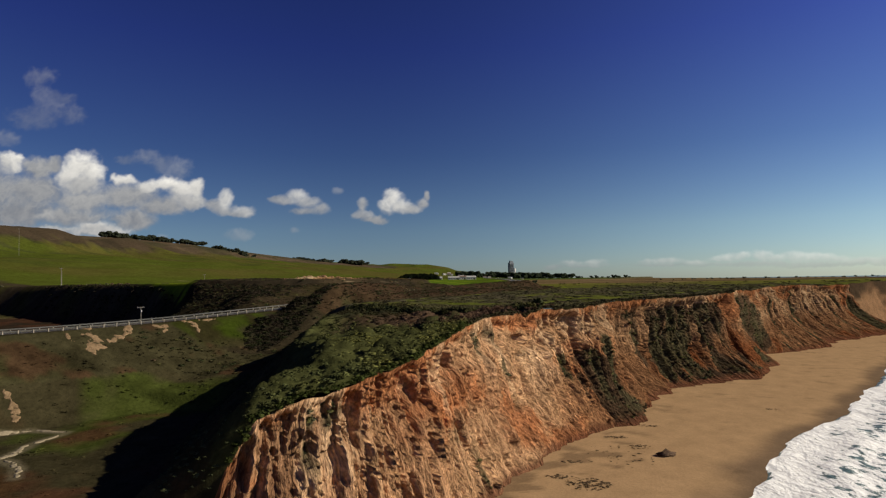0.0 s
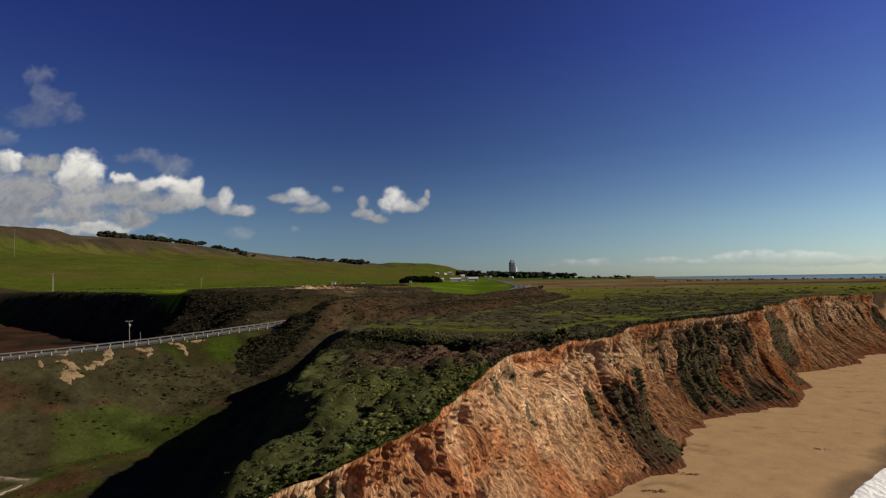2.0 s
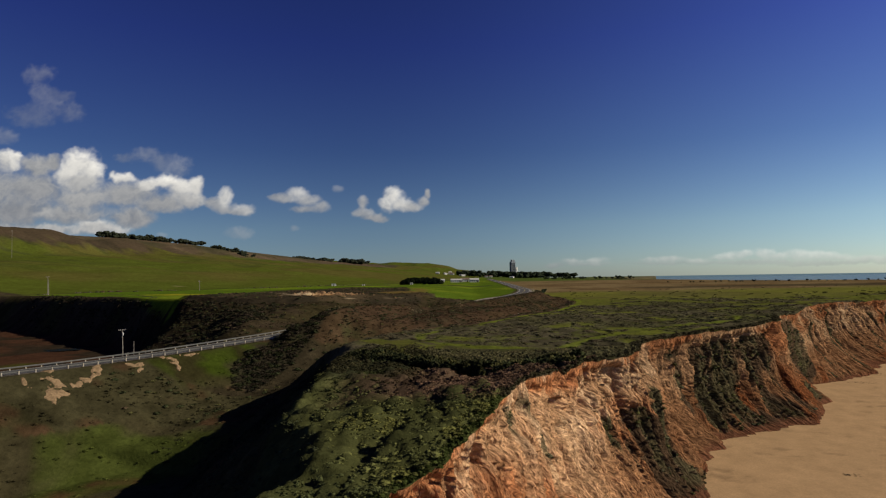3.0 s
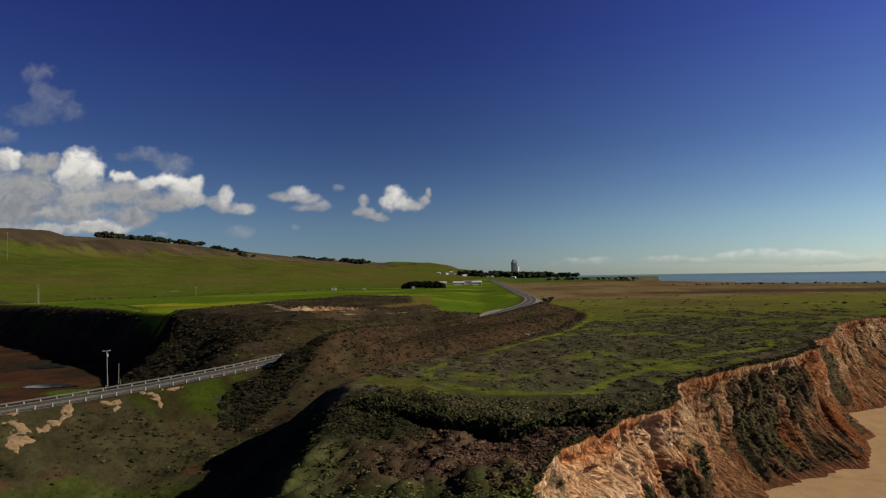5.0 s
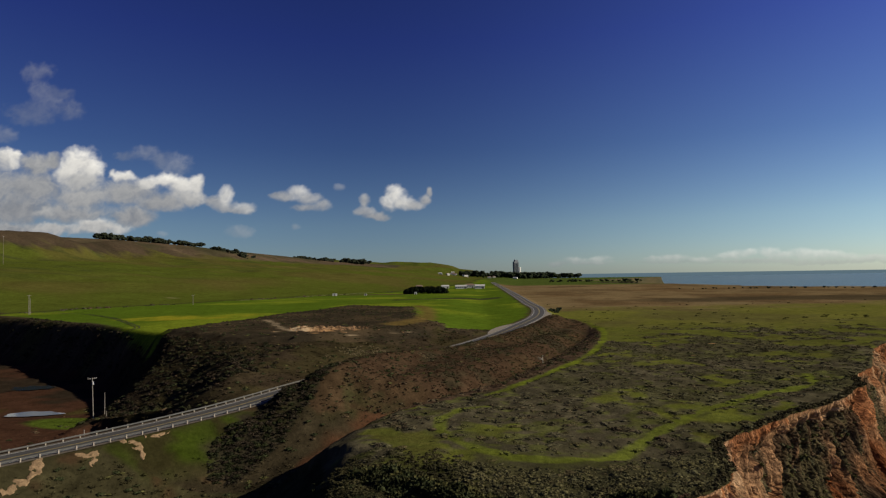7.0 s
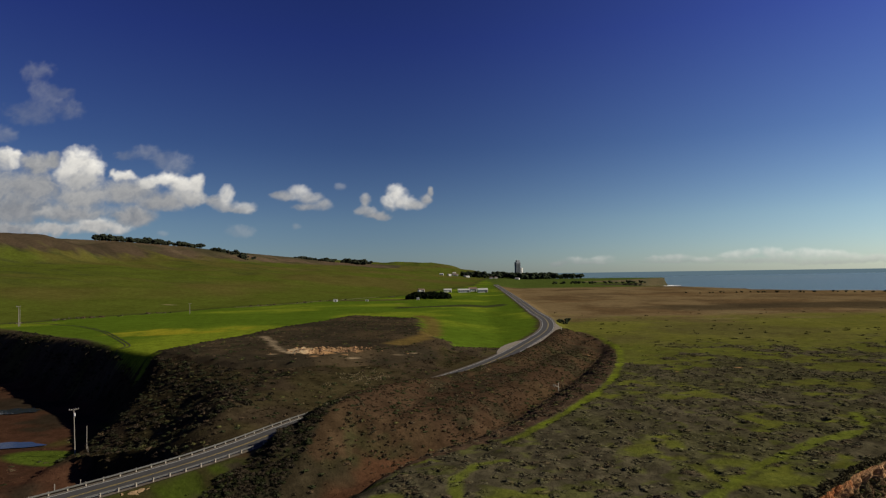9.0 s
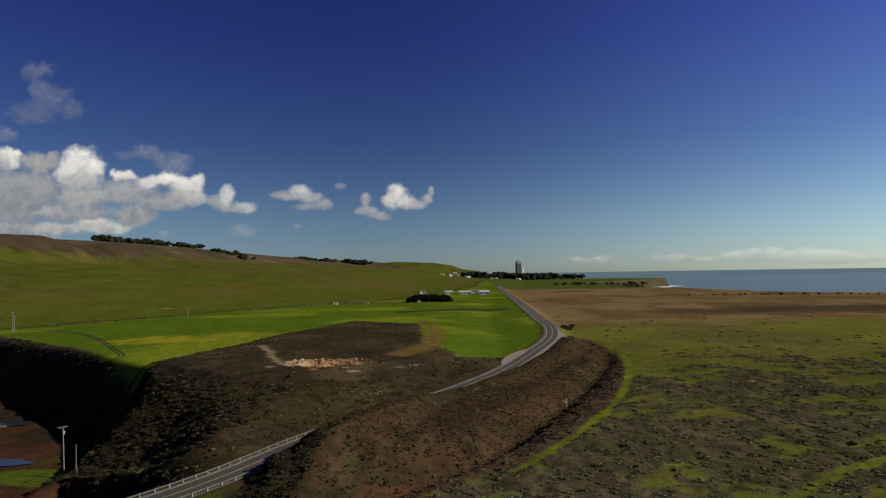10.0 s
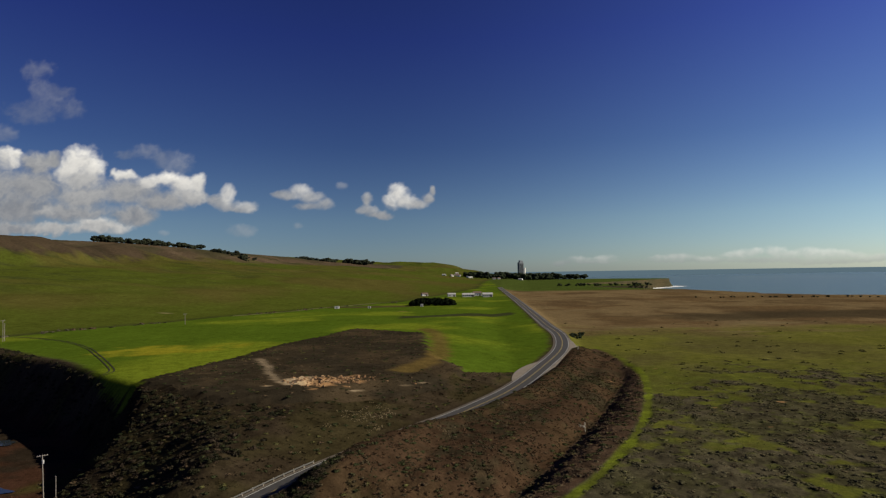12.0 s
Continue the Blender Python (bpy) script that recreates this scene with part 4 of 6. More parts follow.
def thing(name, x, y, z, turn=0.0):
    ob = new(name)
    ob.empty_display_size = 0.5
    ob.matrix_basis = pose(x, y, z, 0, 0, turn)
    return ob


def box(sx, sy, sz, x=0, y=0, z=0, bevel=0.0, m=None):
    """A box standing on z, centred on x and y."""
    bm = bmesh.new()
    bmesh.ops.create_cube(bm, size=1, matrix=Matrix.Translation((x, y, z + sz / 2)) @ Matrix.Diagonal((sx, sy, sz, 1)))
    if bevel:
        bmesh.ops.bevel(bm, geom=bm.edges[:], offset=bevel, segments=2, profile=0.6, affect="EDGES")
    if m is not None:
        bm.transform(m)
    return bm


def rod(r0, r1, length, segments=10, m=None):
    """A tapered rod from the origin upwards."""
    bm = bmesh.new()
    bmesh.ops.create_cone(bm, cap_ends=True, segments=segments, radius1=r0, radius2=r1, depth=length, matrix=Matrix.Translation((0, 0, length / 2)))
    if m is not None:
        bm.transform(m)
    return bm


def at_land(x, y):
    return float(land(np.array([x]), np.array([y]))[0])


def ribbon(line, off0, off1, dz, across=2, drape=False):
    """A strip along a line of x, y(, z), from one sideways offset to another; positive is to the line's left."""
    pts = np.array([p[:3] if len(p) > 2 else (*p, 0) for p in line], float)
    d = np.gradient(pts[:, :2], axis=0)
    d /= np.linalg.norm(d, axis=1)[:, None]
    nrm = np.stack([-d[:, 1], d[:, 0]], 1)
    o0, o1 = np.broadcast_to(off0, len(pts)), np.broadcast_to(off1, len(pts))
    k = np.linspace(0, 1, across)[None]
    o = o1[:, None] + (o0 - o1)[:, None] * k
    X, Y = pts[:, None, 0] + nrm[:, None, 0] * o, pts[:, None, 1] + nrm[:, None, 1] * o
    Z = land(X, Y) + dz if drape else np.repeat(pts[:, 2:3] + dz, across, 1)
    return X, Y, Z


# ---- road ----
def strip(name, mat, line, a, b, dz, parent=None, drape=False, across=2):
    ob = new(name, grid_mesh(name, *ribbon(line, a, b, dz, across, drape)))
    ob.data.materials.append(mat)
    ob.parent = parent
    return ob


road = strip("road", M_ASPHALT, ROAD_LINE, 3.6, -3.6, 0.08)
tagged(road, "two-lane grey asphalt coast road with painted lines", "road", kind="structure")
strip("shoulder", M_VERGE, ROAD_LINE, 4.7, -4.7, 0.02, road)
for off in (3.2, -3.2):
    strip("edge_line", M_LINE, ROAD_LINE, off + 0.13, off - 0.13, 0.10, road)
for off in (0.16, -0.16):
    strip("centre_line", M_YELLOW, ROAD_LINE, off + 0.09, off - 0.09, 0.10, road)
near_bend = [p for p in ROAD_LINE if 302 < p[1] < 347]
k = np.linspace(0, 1, len(near_bend))
pull = strip("pullout", M_SHOULDER, near_bend, 3.6 + 4.5 * np.sin(np.pi * k) ** 0.8, 3.55, 0.11)
tagged(pull, "pale gravel pullout beside the coast road", "pullout", kind="structure")
far_bend = [p for p in ROAD_LINE if 318 < p[1] < 430]
k = np.linspace(0, 1, len(far_bend))
pull = strip("pullout", M_SHOULDER, far_bend, -3.55, -3.6 - 4.5 * np.sin(np.pi * k) ** 1.2, 0.11)
tagged(pull, "pale gravel pullout on the outside of the bend", "pullout", kind="structure")

# ---- guardrails ----
bm = box(0.2, 0.2, 0.86, z=-0.1, bevel=0.012)
post_mesh = bpy.data.meshes.new("post")
bm.to_mesh(post_mesh)
bm.free()
post_mesh.materials.append(M_POST)
W_BEAM = [(0.0, -0.155), (0.02, -0.15), (0.08, -0.105), (0.085, -0.075), (0.02, -0.02), (0.02, 0.02), (0.085, 0.075), (0.08, 0.105), (0.02, 0.15), (0.0, 0.155)]


def guardrail(off, y0, y1, label):
    line = [p for p in curve_points(ROAD, 3.0) if y0 < p[1] < y1]
    pts = np.array(line)
    step = np.r_[0, np.cumsum(np.hypot(*np.diff(pts[:, :2], axis=0).T))]
    s = np.arange(0, step[-1], 3.0)
    pts = np.stack([np.interp(s, step, pts[:, i]) for i in range(3)], 1)
    d = np.gradient(pts[:, :2], axis=0)
    d /= np.linalg.norm(d, axis=1)[:, None]
    nrm = np.stack([-d[:, 1], d[:, 0]], 1)
    inward = -np.sign(off)
    base = pts.copy()
    base[:, :2] += nrm * off
    rail = thing("guardrail", *base[0])
    inv = rail.matrix_basis.inverted()
    for p, t in zip(base, d):
        ob = new("post", post_mesh)
        ob.parent = rail
        ob.matrix_basis = inv @ pose(p[0], p[1], p[2], random.uniform(-1, 1), random.uniform(-1, 1), math.degrees(math.atan2(t[1], t[0])))
    # the beam, ten metres and a bit to a length, each lapped over the next
    for a in range(0, len(base) - 1, 3):
        b = min(a + 3, len(base) - 1)
        bm = bmesh.new()
        rings = []
        for i in range(a, b + 1):
            ring = []
            for dep, up in W_BEAM:
                q = base[i, :2] + nrm[i] * inward * (0.12 + dep + 0.004 * ((a // 3) % 2))
                ring.append(bm.verts.new((q[0] - base[0][0], q[1] - base[0][1], base[i, 2] - base[0][2] + 0.60 + up)))
            rings.append(ring)
        for r, q in zip(rings, rings[1:]):
            for i in range(len(W_BEAM) - 1):
                bm.faces.new((r[i], r[i + 1], q[i + 1], q[i]))
        me_part = part("beam", bm, M_STEEL, rail)
        sol = me_part.modifiers.new("thick", "SOLIDIFY")
        sol.thickness = 0.012
    return tagged(rail, label, "guardrail", "guardrails along the road")


guardrail(-4.3, 75, 207, "weathered guardrail with wooden posts above the sandy bank")
guardrail(4.3, 75, 226, "weathered guardrail with wooden posts on the inland shoulder")


# ---- poles ----
def utility_pole(x, y, top, label, arms=1, can=True, turn=0.0, lean=0.0, radius=0.17):
    z = at_land(x, y)
    tall = top - z
    pole = thing("utility_pole", x, y, z)
    pole.matrix_basis = pose(x, y, z, 0, lean, turn)
    part("shaft", rod(radius, radius * 0.62, tall + 0.3, 12, Matrix.Translation((0, 0, -0.3))), M_POLE, pole)
    for i in range(arms):
        h = tall - 0.35 - 1.0 * i
        arm = part("crossarm", box(2.5, 0.12, 0.14, 0, 0.17, h, 0.01), M_POLE, pole)
        for sx in (-1.1, -0.55, 0.55, 1.1):
            part("insulator", rod(0.06, 0.04, 0.22, 8, Matrix.Translation((sx, 0.17, h + 0.14))), M_CERAMIC, arm)
        for sx in (-1, 1):
            part("brace", rod(0.02, 0.02, 0.95, 6, Matrix.Translation((0, 0.1, h - 0.62)) @ Matrix.Rotation(radians(48 * sx), 4, "Y")), M_STEEL, pole)
    if can:
        part("transformer", rod(0.27, 0.27, 0.9, 14, Matrix.Translation((0.1, -0.45, tall - 2.1))), M_CERAMIC, pole, "grey steel transformer can")
        part("bracket", box(0.1, 0.3, 0.5, 0.05, -0.2, tall - 1.9), M_STEEL, pole)
    return tagged(pole, label, "utility pole", "utility poles")


utility_pole(-117.7, 238.3, 20.9, "grey wooden utility pole with transformer beside the lagoon", 1, True, 35, -1.5)
utility_pole(-210.4, 537.5, 37.6, "grey wooden utility pole at the edge of the field", 1, False, 20)
utility_pole(-271.4, 433.2, 42.2, "weathered wooden utility pole at the foot of the hill", 1, False, 60)
utility_pole(-274.6, 439.0, 40.0, "shorter bare wooden pole beside a utility pole", 0, False, 60)
utility_pole(-620.0, 890.0, 114.0, "lone wooden pole high on the green hill", 1, False, 60)


def marker_post(x, y, tall, lean, label):
    z = at_land(x, y)
    p = part("wooden_post", rod(0.11, 0.09, tall + 0.3, 8, Matrix.Translation((0, 0, -0.3))), M_POLE)
    p.matrix_basis = pose(x, y, z, lean, lean * 0.5, 0)
    return tagged(p, label, "post", "posts by the road")


marker_post(-111.5, 233.5, 6.5, 1, "tall bare grey post near the utility pole")
marker_post(-108.5, 229.0, 1.8, 18, "short leaning grey post in the brush")
marker_post(-84.6, 177.5, 2.2, 3, "short grey post behind the guardrail")
marker_post(-82.0, 181.4, 1.8, -4, "short grey post behind the guardrail")


# ---- scrub ----
def icos(level):
    bm = bmesh.new()
    bmesh.ops.create_icosphere(bm, subdivisions=level, radius=1)
    co = np.array([v.co[:] for v in bm.verts])
    tri = np.array([[v.index for v in f.verts] for f in bm.faces])
    bm.free()
    return co, tri


def bush_shape(level, shards, lump, seed, low=0.25, core=1.0):
    """A lumpy crown with sprays of leaves standing out of it."""
    rnd = np.random.RandomState(seed)
    co, tri = icos(level)
    keep = co[tri][:, :, 2].max(1) > -low
    tri = tri[keep]
    r = np.array([1 + lump * noise.noise(Vector(c * 1.6) + Vector((seed * 7.1, 0, 0))) + 0.5 * lump * noise.noise(Vector(c * 4.1) + Vector((0, seed * 3.3, 0))) for c in co])
    co = co * r[:, None] * core
    d = rnd.normal(size=(shards, 3))
    d[:, 2] = np.abs(d[:, 2]) * 0.9 - 0.15
    d /= np.linalg.norm(d, axis=1)[:, None]
    base = d * (core - 0.14 + 0.12 * rnd.rand(shards, 1))
    side = np.cross(d, rnd.normal(size=(shards, 3)))
    side /= np.linalg.norm(side, axis=1)[:, None]
    w = (0.10 + 0.12 * rnd.rand(shards, 1)) * (2 - core)
    tip = base + d * (0.10 + 0.20 * rnd.rand(shards, 1) + 0.7 * (1 - core)) + 0.12 * rnd.normal(size=(shards, 3))
    sh = np.stack([base - side * w, base + side * w, tip], 1).reshape(-1, 3)
    used, inv = np.unique(tri, return_inverse=True)
    co, tri = co[used], inv.reshape(-1, 3)
    return np.concatenate([co, sh]), np.concatenate([tri, len(co) + np.arange(3 * shards).reshape(-1, 3)])


def scatter(name, label, category, shapes, pos, size, colors, seed, tall=0.6):
    """One mesh of many plants: places, radii and colours as arrays."""
    rnd = np.random.RandomState(seed)
    cos, tris, cols, start = [], [], [], 0
    kind = rnd.randint(len(shapes), size=len(pos))
    for k, (co, tri) in enumerate(shapes):
        m = kind == k
        n = m.sum()
        if not n:
            continue
        a = rnd.rand(n) * 6.283
        s = size[m][:, None]
        t = (tall * (0.75 + 0.5 * rnd.rand(n)))[:, None]
        x = co[None, :, 0] * np.cos(a)[:, None] - co[None, :, 1] * np.sin(a)[:, None]
        y = co[None, :, 0] * np.sin(a)[:, None] + co[None, :, 1] * np.cos(a)[:, None]
        st = (0.8 + 0.5 * rnd.rand(n))[:, None]
        P = np.stack([x * s * st + pos[m][:, 0:1], y * s / st + pos[m][:, 1:2], co[None, :, 2] * s * t + pos[m][:, 2:3]], -1)
        cos.append(P.reshape(-1, 3))
        tris.append((tri[None] + (start + np.arange(n) * len(co))[:, None, None]).reshape(-1, 3))
        vary = 0.8 + 0.4 * rnd.rand(n, len(co), 1)
        cols.append((colors[m][:, None] * vary).reshape(-1, 3))
        start += n * len(co)
    ob = new(name, soup_mesh(name, np.concatenate(cos), np.concatenate(tris), np.concatenate(cols), True))
    ob.data.materials.append(M_BUSH)
    return tagged(ob, label, category, kind="stuff")


def pick(n, x0, x1, y0, y1, seed, rule):
    """Random places on the land in a rectangle, kept by the rule's chance."""
    rnd = np.random.RandomState(seed)
    x, y = rnd.uniform(x0, x1, n), rnd.uniform(y0, y1, n)
    z = land(x, y)
    c, b = cover(x, y, z)
    keep = (rnd.rand(n) < rule(x, y, z, b)) & (x < edge_x(y) - 0.4)
    z = z + np.maximum(0.8 * canopy(x, y, z, b), 0)
    return np.stack([x, y, z], 1)[keep], c[keep], rnd.rand(keep.sum())


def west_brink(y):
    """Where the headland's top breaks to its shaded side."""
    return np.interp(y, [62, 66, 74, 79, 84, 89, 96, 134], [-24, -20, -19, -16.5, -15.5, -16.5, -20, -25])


def tints(r, *colors):
    """Mixed colours by random number."""
    k = np.clip((r * len(colors)).astype(int), 0, len(colors) - 1)
    return np.array(colors)[k]


TALL = [bush_shape(2, 120, 0.8, s, 0.25, 0.76) for s in range(4)]
MEDIUM = [bush_shape(1, 80, 0.9, 10 + s, 0.0, 0.72) for s in range(4)]
LOW = [bush_shape(1, 40, 0.9, 20 + s, 0.0, 0.72) for s in range(6)]
TINY = [bush_shape(1, 26, 1.0, 30 + s, -0.15, 0.66) for s in range(8)]
DARK_B, GREY_B, BROWN_B, OLIVE_B = (0.052, 0.060, 0.028), (0.126, 0.118, 0.070), (0.126, 0.090, 0.056), (0.116, 0.112, 0.044)

# headland: dense low evergreen canopy, green on the nose, brown before the ravine
p, c, r = pick(56000, -62, 45, 62, 146, 101, lambda x, y, z, b: np.where((z > 3) & (x > -60), 0.85, 0.0) * smooth(-0.85, -0.35, fbm(x / 8, y / 8, 2, 119)) * np.where(x < west_brink(y), 0.3, 1.0) * smooth(146, 132, y) * smooth(2.5, 7.5, along(BRANCH, x, y)[0]))
sz = 0.22 + 0.36 * r**1.8 + 0.2 * (r > 0.95)
g = smooth(96, 103, p[:, 1] + 8 * fbm(p[:, 0] / 14, p[:, 1] / 14, 3, 111)) * smooth(-16, -6, p[:, 0] + 5 * fbm(p[:, 0] / 9, p[:, 1] / 9, 2, 113))
h = (0.22 * np.random.RandomState(6).rand(len(p)) + 0.78 * smooth(-0.35, 0.35, fbm(p[:, 0] / 5, p[:, 1] / 5, 3, 112)))[:, None]
moss = smooth(0.05, 0.35, fbm(p[:, 0] / 7, p[:, 1] / 7, 3, 114))[:, None] * (p[:, 1] < 100)[:, None]
col = np.array((0.040, 0.046, 0.019)) * (1 - h) + np.array((0.082, 0.084, 0.029)) * h
col = col * (1 - 0.7 * moss) + np.array((0.092, 0.090, 0.026)) * 0.7 * moss
col = col * (1 - g[:, None]) + g[:, None] * np.array((0.098, 0.060, 0.040)) * (0.55 + 0.6 * h)
col = np.where((p[:, 1] - 0.15 * p[:, 0] > 119)[:, None], np.array((0.044, 0.042, 0.022)) * (1 - h) + np.array((0.080, 0.072, 0.035)) * h, col)
# past the brink the flank's shade is painted into the plants' colour
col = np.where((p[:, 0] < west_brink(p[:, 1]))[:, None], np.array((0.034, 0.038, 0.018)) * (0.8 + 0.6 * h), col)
# scrub by the ravine's west end darkened as well, as painted shade
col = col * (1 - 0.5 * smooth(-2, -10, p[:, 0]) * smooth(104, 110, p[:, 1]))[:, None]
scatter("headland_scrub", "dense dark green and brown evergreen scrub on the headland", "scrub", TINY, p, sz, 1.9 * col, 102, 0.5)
# thicker growth where the headland meets the plateau
p, c, r = pick(2600, -26, 19, 112, 142, 103, lambda x, y, z, b: np.where((along(RAVINE, x, y)[0] < 5.5) & (along(RAVINE, x, y)[1] < 0) & (z > 20), 0.95, 0.0))
scatter("thicket", "dark tall thicket along the ravine behind the headland", "thicket", TALL, p, 0.55 + 0.75 * r, 0.95 * tints(r * 5 % 1, DARK_B, OLIVE_B, DARK_B, (0.050, 0.052, 0.024)), 104, 0.9)
# plateau: low mounds of grey-brown scrub
p, c, r = pick(52000, -20, 215, 126, 330, 105, lambda x, y, z, b: np.where(z > 20.5, 0.62 * b**1.2, 0.0) * (along(GULLY, x, y)[1] < 0) * smooth(-0.7, 0.3, mounds(x, y)))
scatter("plateau_scrub", "low grey-brown coastal scrub mounds in grass", "scrub", TINY, p, 0.5 + 0.8 * r**2.0, 0.72 * c + 0.40 * tints(r * 7 % 1, GREY_B, OLIVE_B, GREY_B, BROWN_B, GREY_B), 106, 0.21)
p, c, r = pick(9000, 60, 420, 330, 560, 107, lambda x, y, z, b: np.where(z > 20.5, 0.5 * b**1.5 + 0.008, 0.0) * (along(ROAD, x, y)[1] < 0))
scatter("far_plateau_scrub", "patchy low scrub on the far plateau", "scrub", LOW, p, 0.8 + 1.0 * r**1.5, 0.85 * c + 0.3 * tints(r * 7 % 1, GREY_B, OLIVE_B, GREY_B), 108, 0.4)
# slopes above and below the road, and the gully
p, c, r = pick(50000, -135, 70, 150, 475, 109, lambda x, y, z, b: 0.85 * b * ((along(GULLY, x, y)[1] > 0) | (along(GULLY, x, y)[0] < 12)) * ((y < 330) | inside(BROWN_PLOT, x, y)))
scatter("slope_scrub", "brown and olive scrub on the slopes by the road", "scrub", TINY, p, 0.30 + 0.75 * r**2.5, np.where((r < 0.86)[:, None], c * (1.0 + 0.6 * (r * 13 % 1))[:, None], tints(r * 9 % 1, OLIVE_B, BROWN_B, DARK_B, DARK_B)), 110, 0.36)
# closer scrub on the slope down to the gully
p, c, r = pick(30000, -50, 70, 190, 390, 131, lambda x, y, z, b: np.where((along(GULLY, x, y)[1] > 0) & (along(ROAD, x, y)[1] < 0) & (along(ROAD, x, y)[0] > 8), 0.75, 0.0) * smooth(-0.5, 0.2, fbm(x / 6, y / 6, 3, 133)))
scatter("gully_slope_scrub", "low rust and olive scrub on the slope above the gully", "scrub", TINY, p, 0.28 + 0.5 * r**2, 1.25 * tints(r * 7 % 1, (0.058, 0.042, 0.026), (0.078, 0.048, 0.030), (0.052, 0.050, 0.026), (0.064, 0.052, 0.032)), 132, 0.42)
# pale dry seed heads on the slopes
p, c, r = pick(16000, -62, 4, 196, 300, 127, lambda x, y, z, b: np.where(b > 0.2, 0.9 * smooth(0.10, 0.45, fbm(x / 9, y / 9, 3, 161) + 0.5 * np.maximum(blob(x, y, -42, 254, 9, 6, 30), blob(x, y, -11, 212, 6, 5)) - 0.42), 0.0) * (along(ROAD, x, y)[0] > 7))
scatter("dry_seed_heads", "pale dry seed heads scattered through the slope scrub", "dry plants", TINY, p, 0.12 + 0.16 * r, tints(r * 7 % 1, (0.36, 0.30, 0.19), (0.26, 0.21, 0.12)), 128, 1.2)
# steep shaded side of the field terrace and bank: bigger brush, the shade in its colours
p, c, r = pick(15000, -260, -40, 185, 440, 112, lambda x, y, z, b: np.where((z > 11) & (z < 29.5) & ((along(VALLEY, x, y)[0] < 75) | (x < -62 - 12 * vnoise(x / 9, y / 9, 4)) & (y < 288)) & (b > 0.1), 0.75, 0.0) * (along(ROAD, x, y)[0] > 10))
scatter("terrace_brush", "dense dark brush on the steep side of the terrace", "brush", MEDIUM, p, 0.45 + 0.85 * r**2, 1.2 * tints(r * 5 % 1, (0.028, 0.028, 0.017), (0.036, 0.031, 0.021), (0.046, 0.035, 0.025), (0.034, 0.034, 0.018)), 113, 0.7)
# brush on the shaded side of the bank between road and gully, shade in its dark colours
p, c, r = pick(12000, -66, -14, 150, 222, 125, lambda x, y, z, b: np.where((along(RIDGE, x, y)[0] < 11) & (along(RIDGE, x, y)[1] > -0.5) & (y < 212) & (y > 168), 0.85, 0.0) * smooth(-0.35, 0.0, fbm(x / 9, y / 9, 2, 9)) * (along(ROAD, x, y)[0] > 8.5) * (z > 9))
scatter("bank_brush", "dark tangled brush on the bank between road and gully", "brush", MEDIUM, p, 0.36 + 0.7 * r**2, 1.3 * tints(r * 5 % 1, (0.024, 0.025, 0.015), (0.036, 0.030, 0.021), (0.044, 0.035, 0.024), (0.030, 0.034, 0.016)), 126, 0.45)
# valley floor
p, c, r = pick(9000, -135, -40, 80, 180, 114, lambda x, y, z, b: np.where(z < 19, 0.4 * b, 0.0))
scatter("valley_scrub", "olive and brown low scrub on the valley floor and bank", "scrub", TINY, p, 0.3 + 0.6 * r**2.5, c * (1.0 + 0.4 * (r * 9 % 1))[:, None], 115, 0.26)
# brush along the line where fields and hillside meet
p, c, r = pick(6000, -420, -40, 430, 850, 116, lambda x, y, z, b: np.where((np.abs(hill_out(x, y)) < 5) & (fbm(x / 30, y / 30, 2, 7) > -0.1), 0.7, 0.0))
scatter("hedgerow_scrub", "dark straggling brush along the field edge", "scrub", LOW, p, 0.8 + 1.2 * r, tints(r, DARK_B, GREY_B, BROWN_B), 117, 0.7)
# turf hanging over the lip of the headland
rnd = np.random.RandomState(78)
li = rnd.choice(np.where((cy > 65) & (cy < 200))[0], 2600)
lx, ly = ex[li] - outx[li, 0] * rnd.uniform(-0.25, 1.3, 2600), cy[li] - outy[li, 0] * rnd.uniform(-0.25, 1.3, 2600)
lz = np.minimum(land(lx, ly), ez[li] + 0.8) - 0.1
lh = rnd.rand(2600, 1)
scatter("edge_turf", "dark green turf and low brush along the cliff edge", "turf", TINY, np.stack([lx, ly, lz], 1), 0.22 + 0.38 * rnd.rand(2600), np.where((ly < 98)[:, None], np.array((0.050, 0.062, 0.018)) * (0.7 + 0.8 * lh), np.array((0.062, 0.054, 0.030)) * (0.7 + 0.7 * lh)), 79, 0.75)
# tufts on the cliff
rnd = np.random.RandomState(77)
gi = np.argwhere((grown > 0.7) & (n2 > -0.1) & (CT > 0.08) & (CT < 0.95))
gi = gi[rnd.permutation(len(gi))[:2200]]
pc = np.stack([CXX[gi[:, 0], gi[:, 1]], CYD[gi[:, 0], gi[:, 1]], CZ[gi[:, 0], gi[:, 1]]], 1)
rr = rnd.rand(len(pc))
scatter("cliff_scrub", "dark brush clinging to the overgrown cliff face", "scrub", LOW, pc, 0.25 + 0.45 * rr**2, tints(rr * 5 % 1, DARK_B, OLIVE_B, GREY_B, BROWN_B), 118, 0.7)


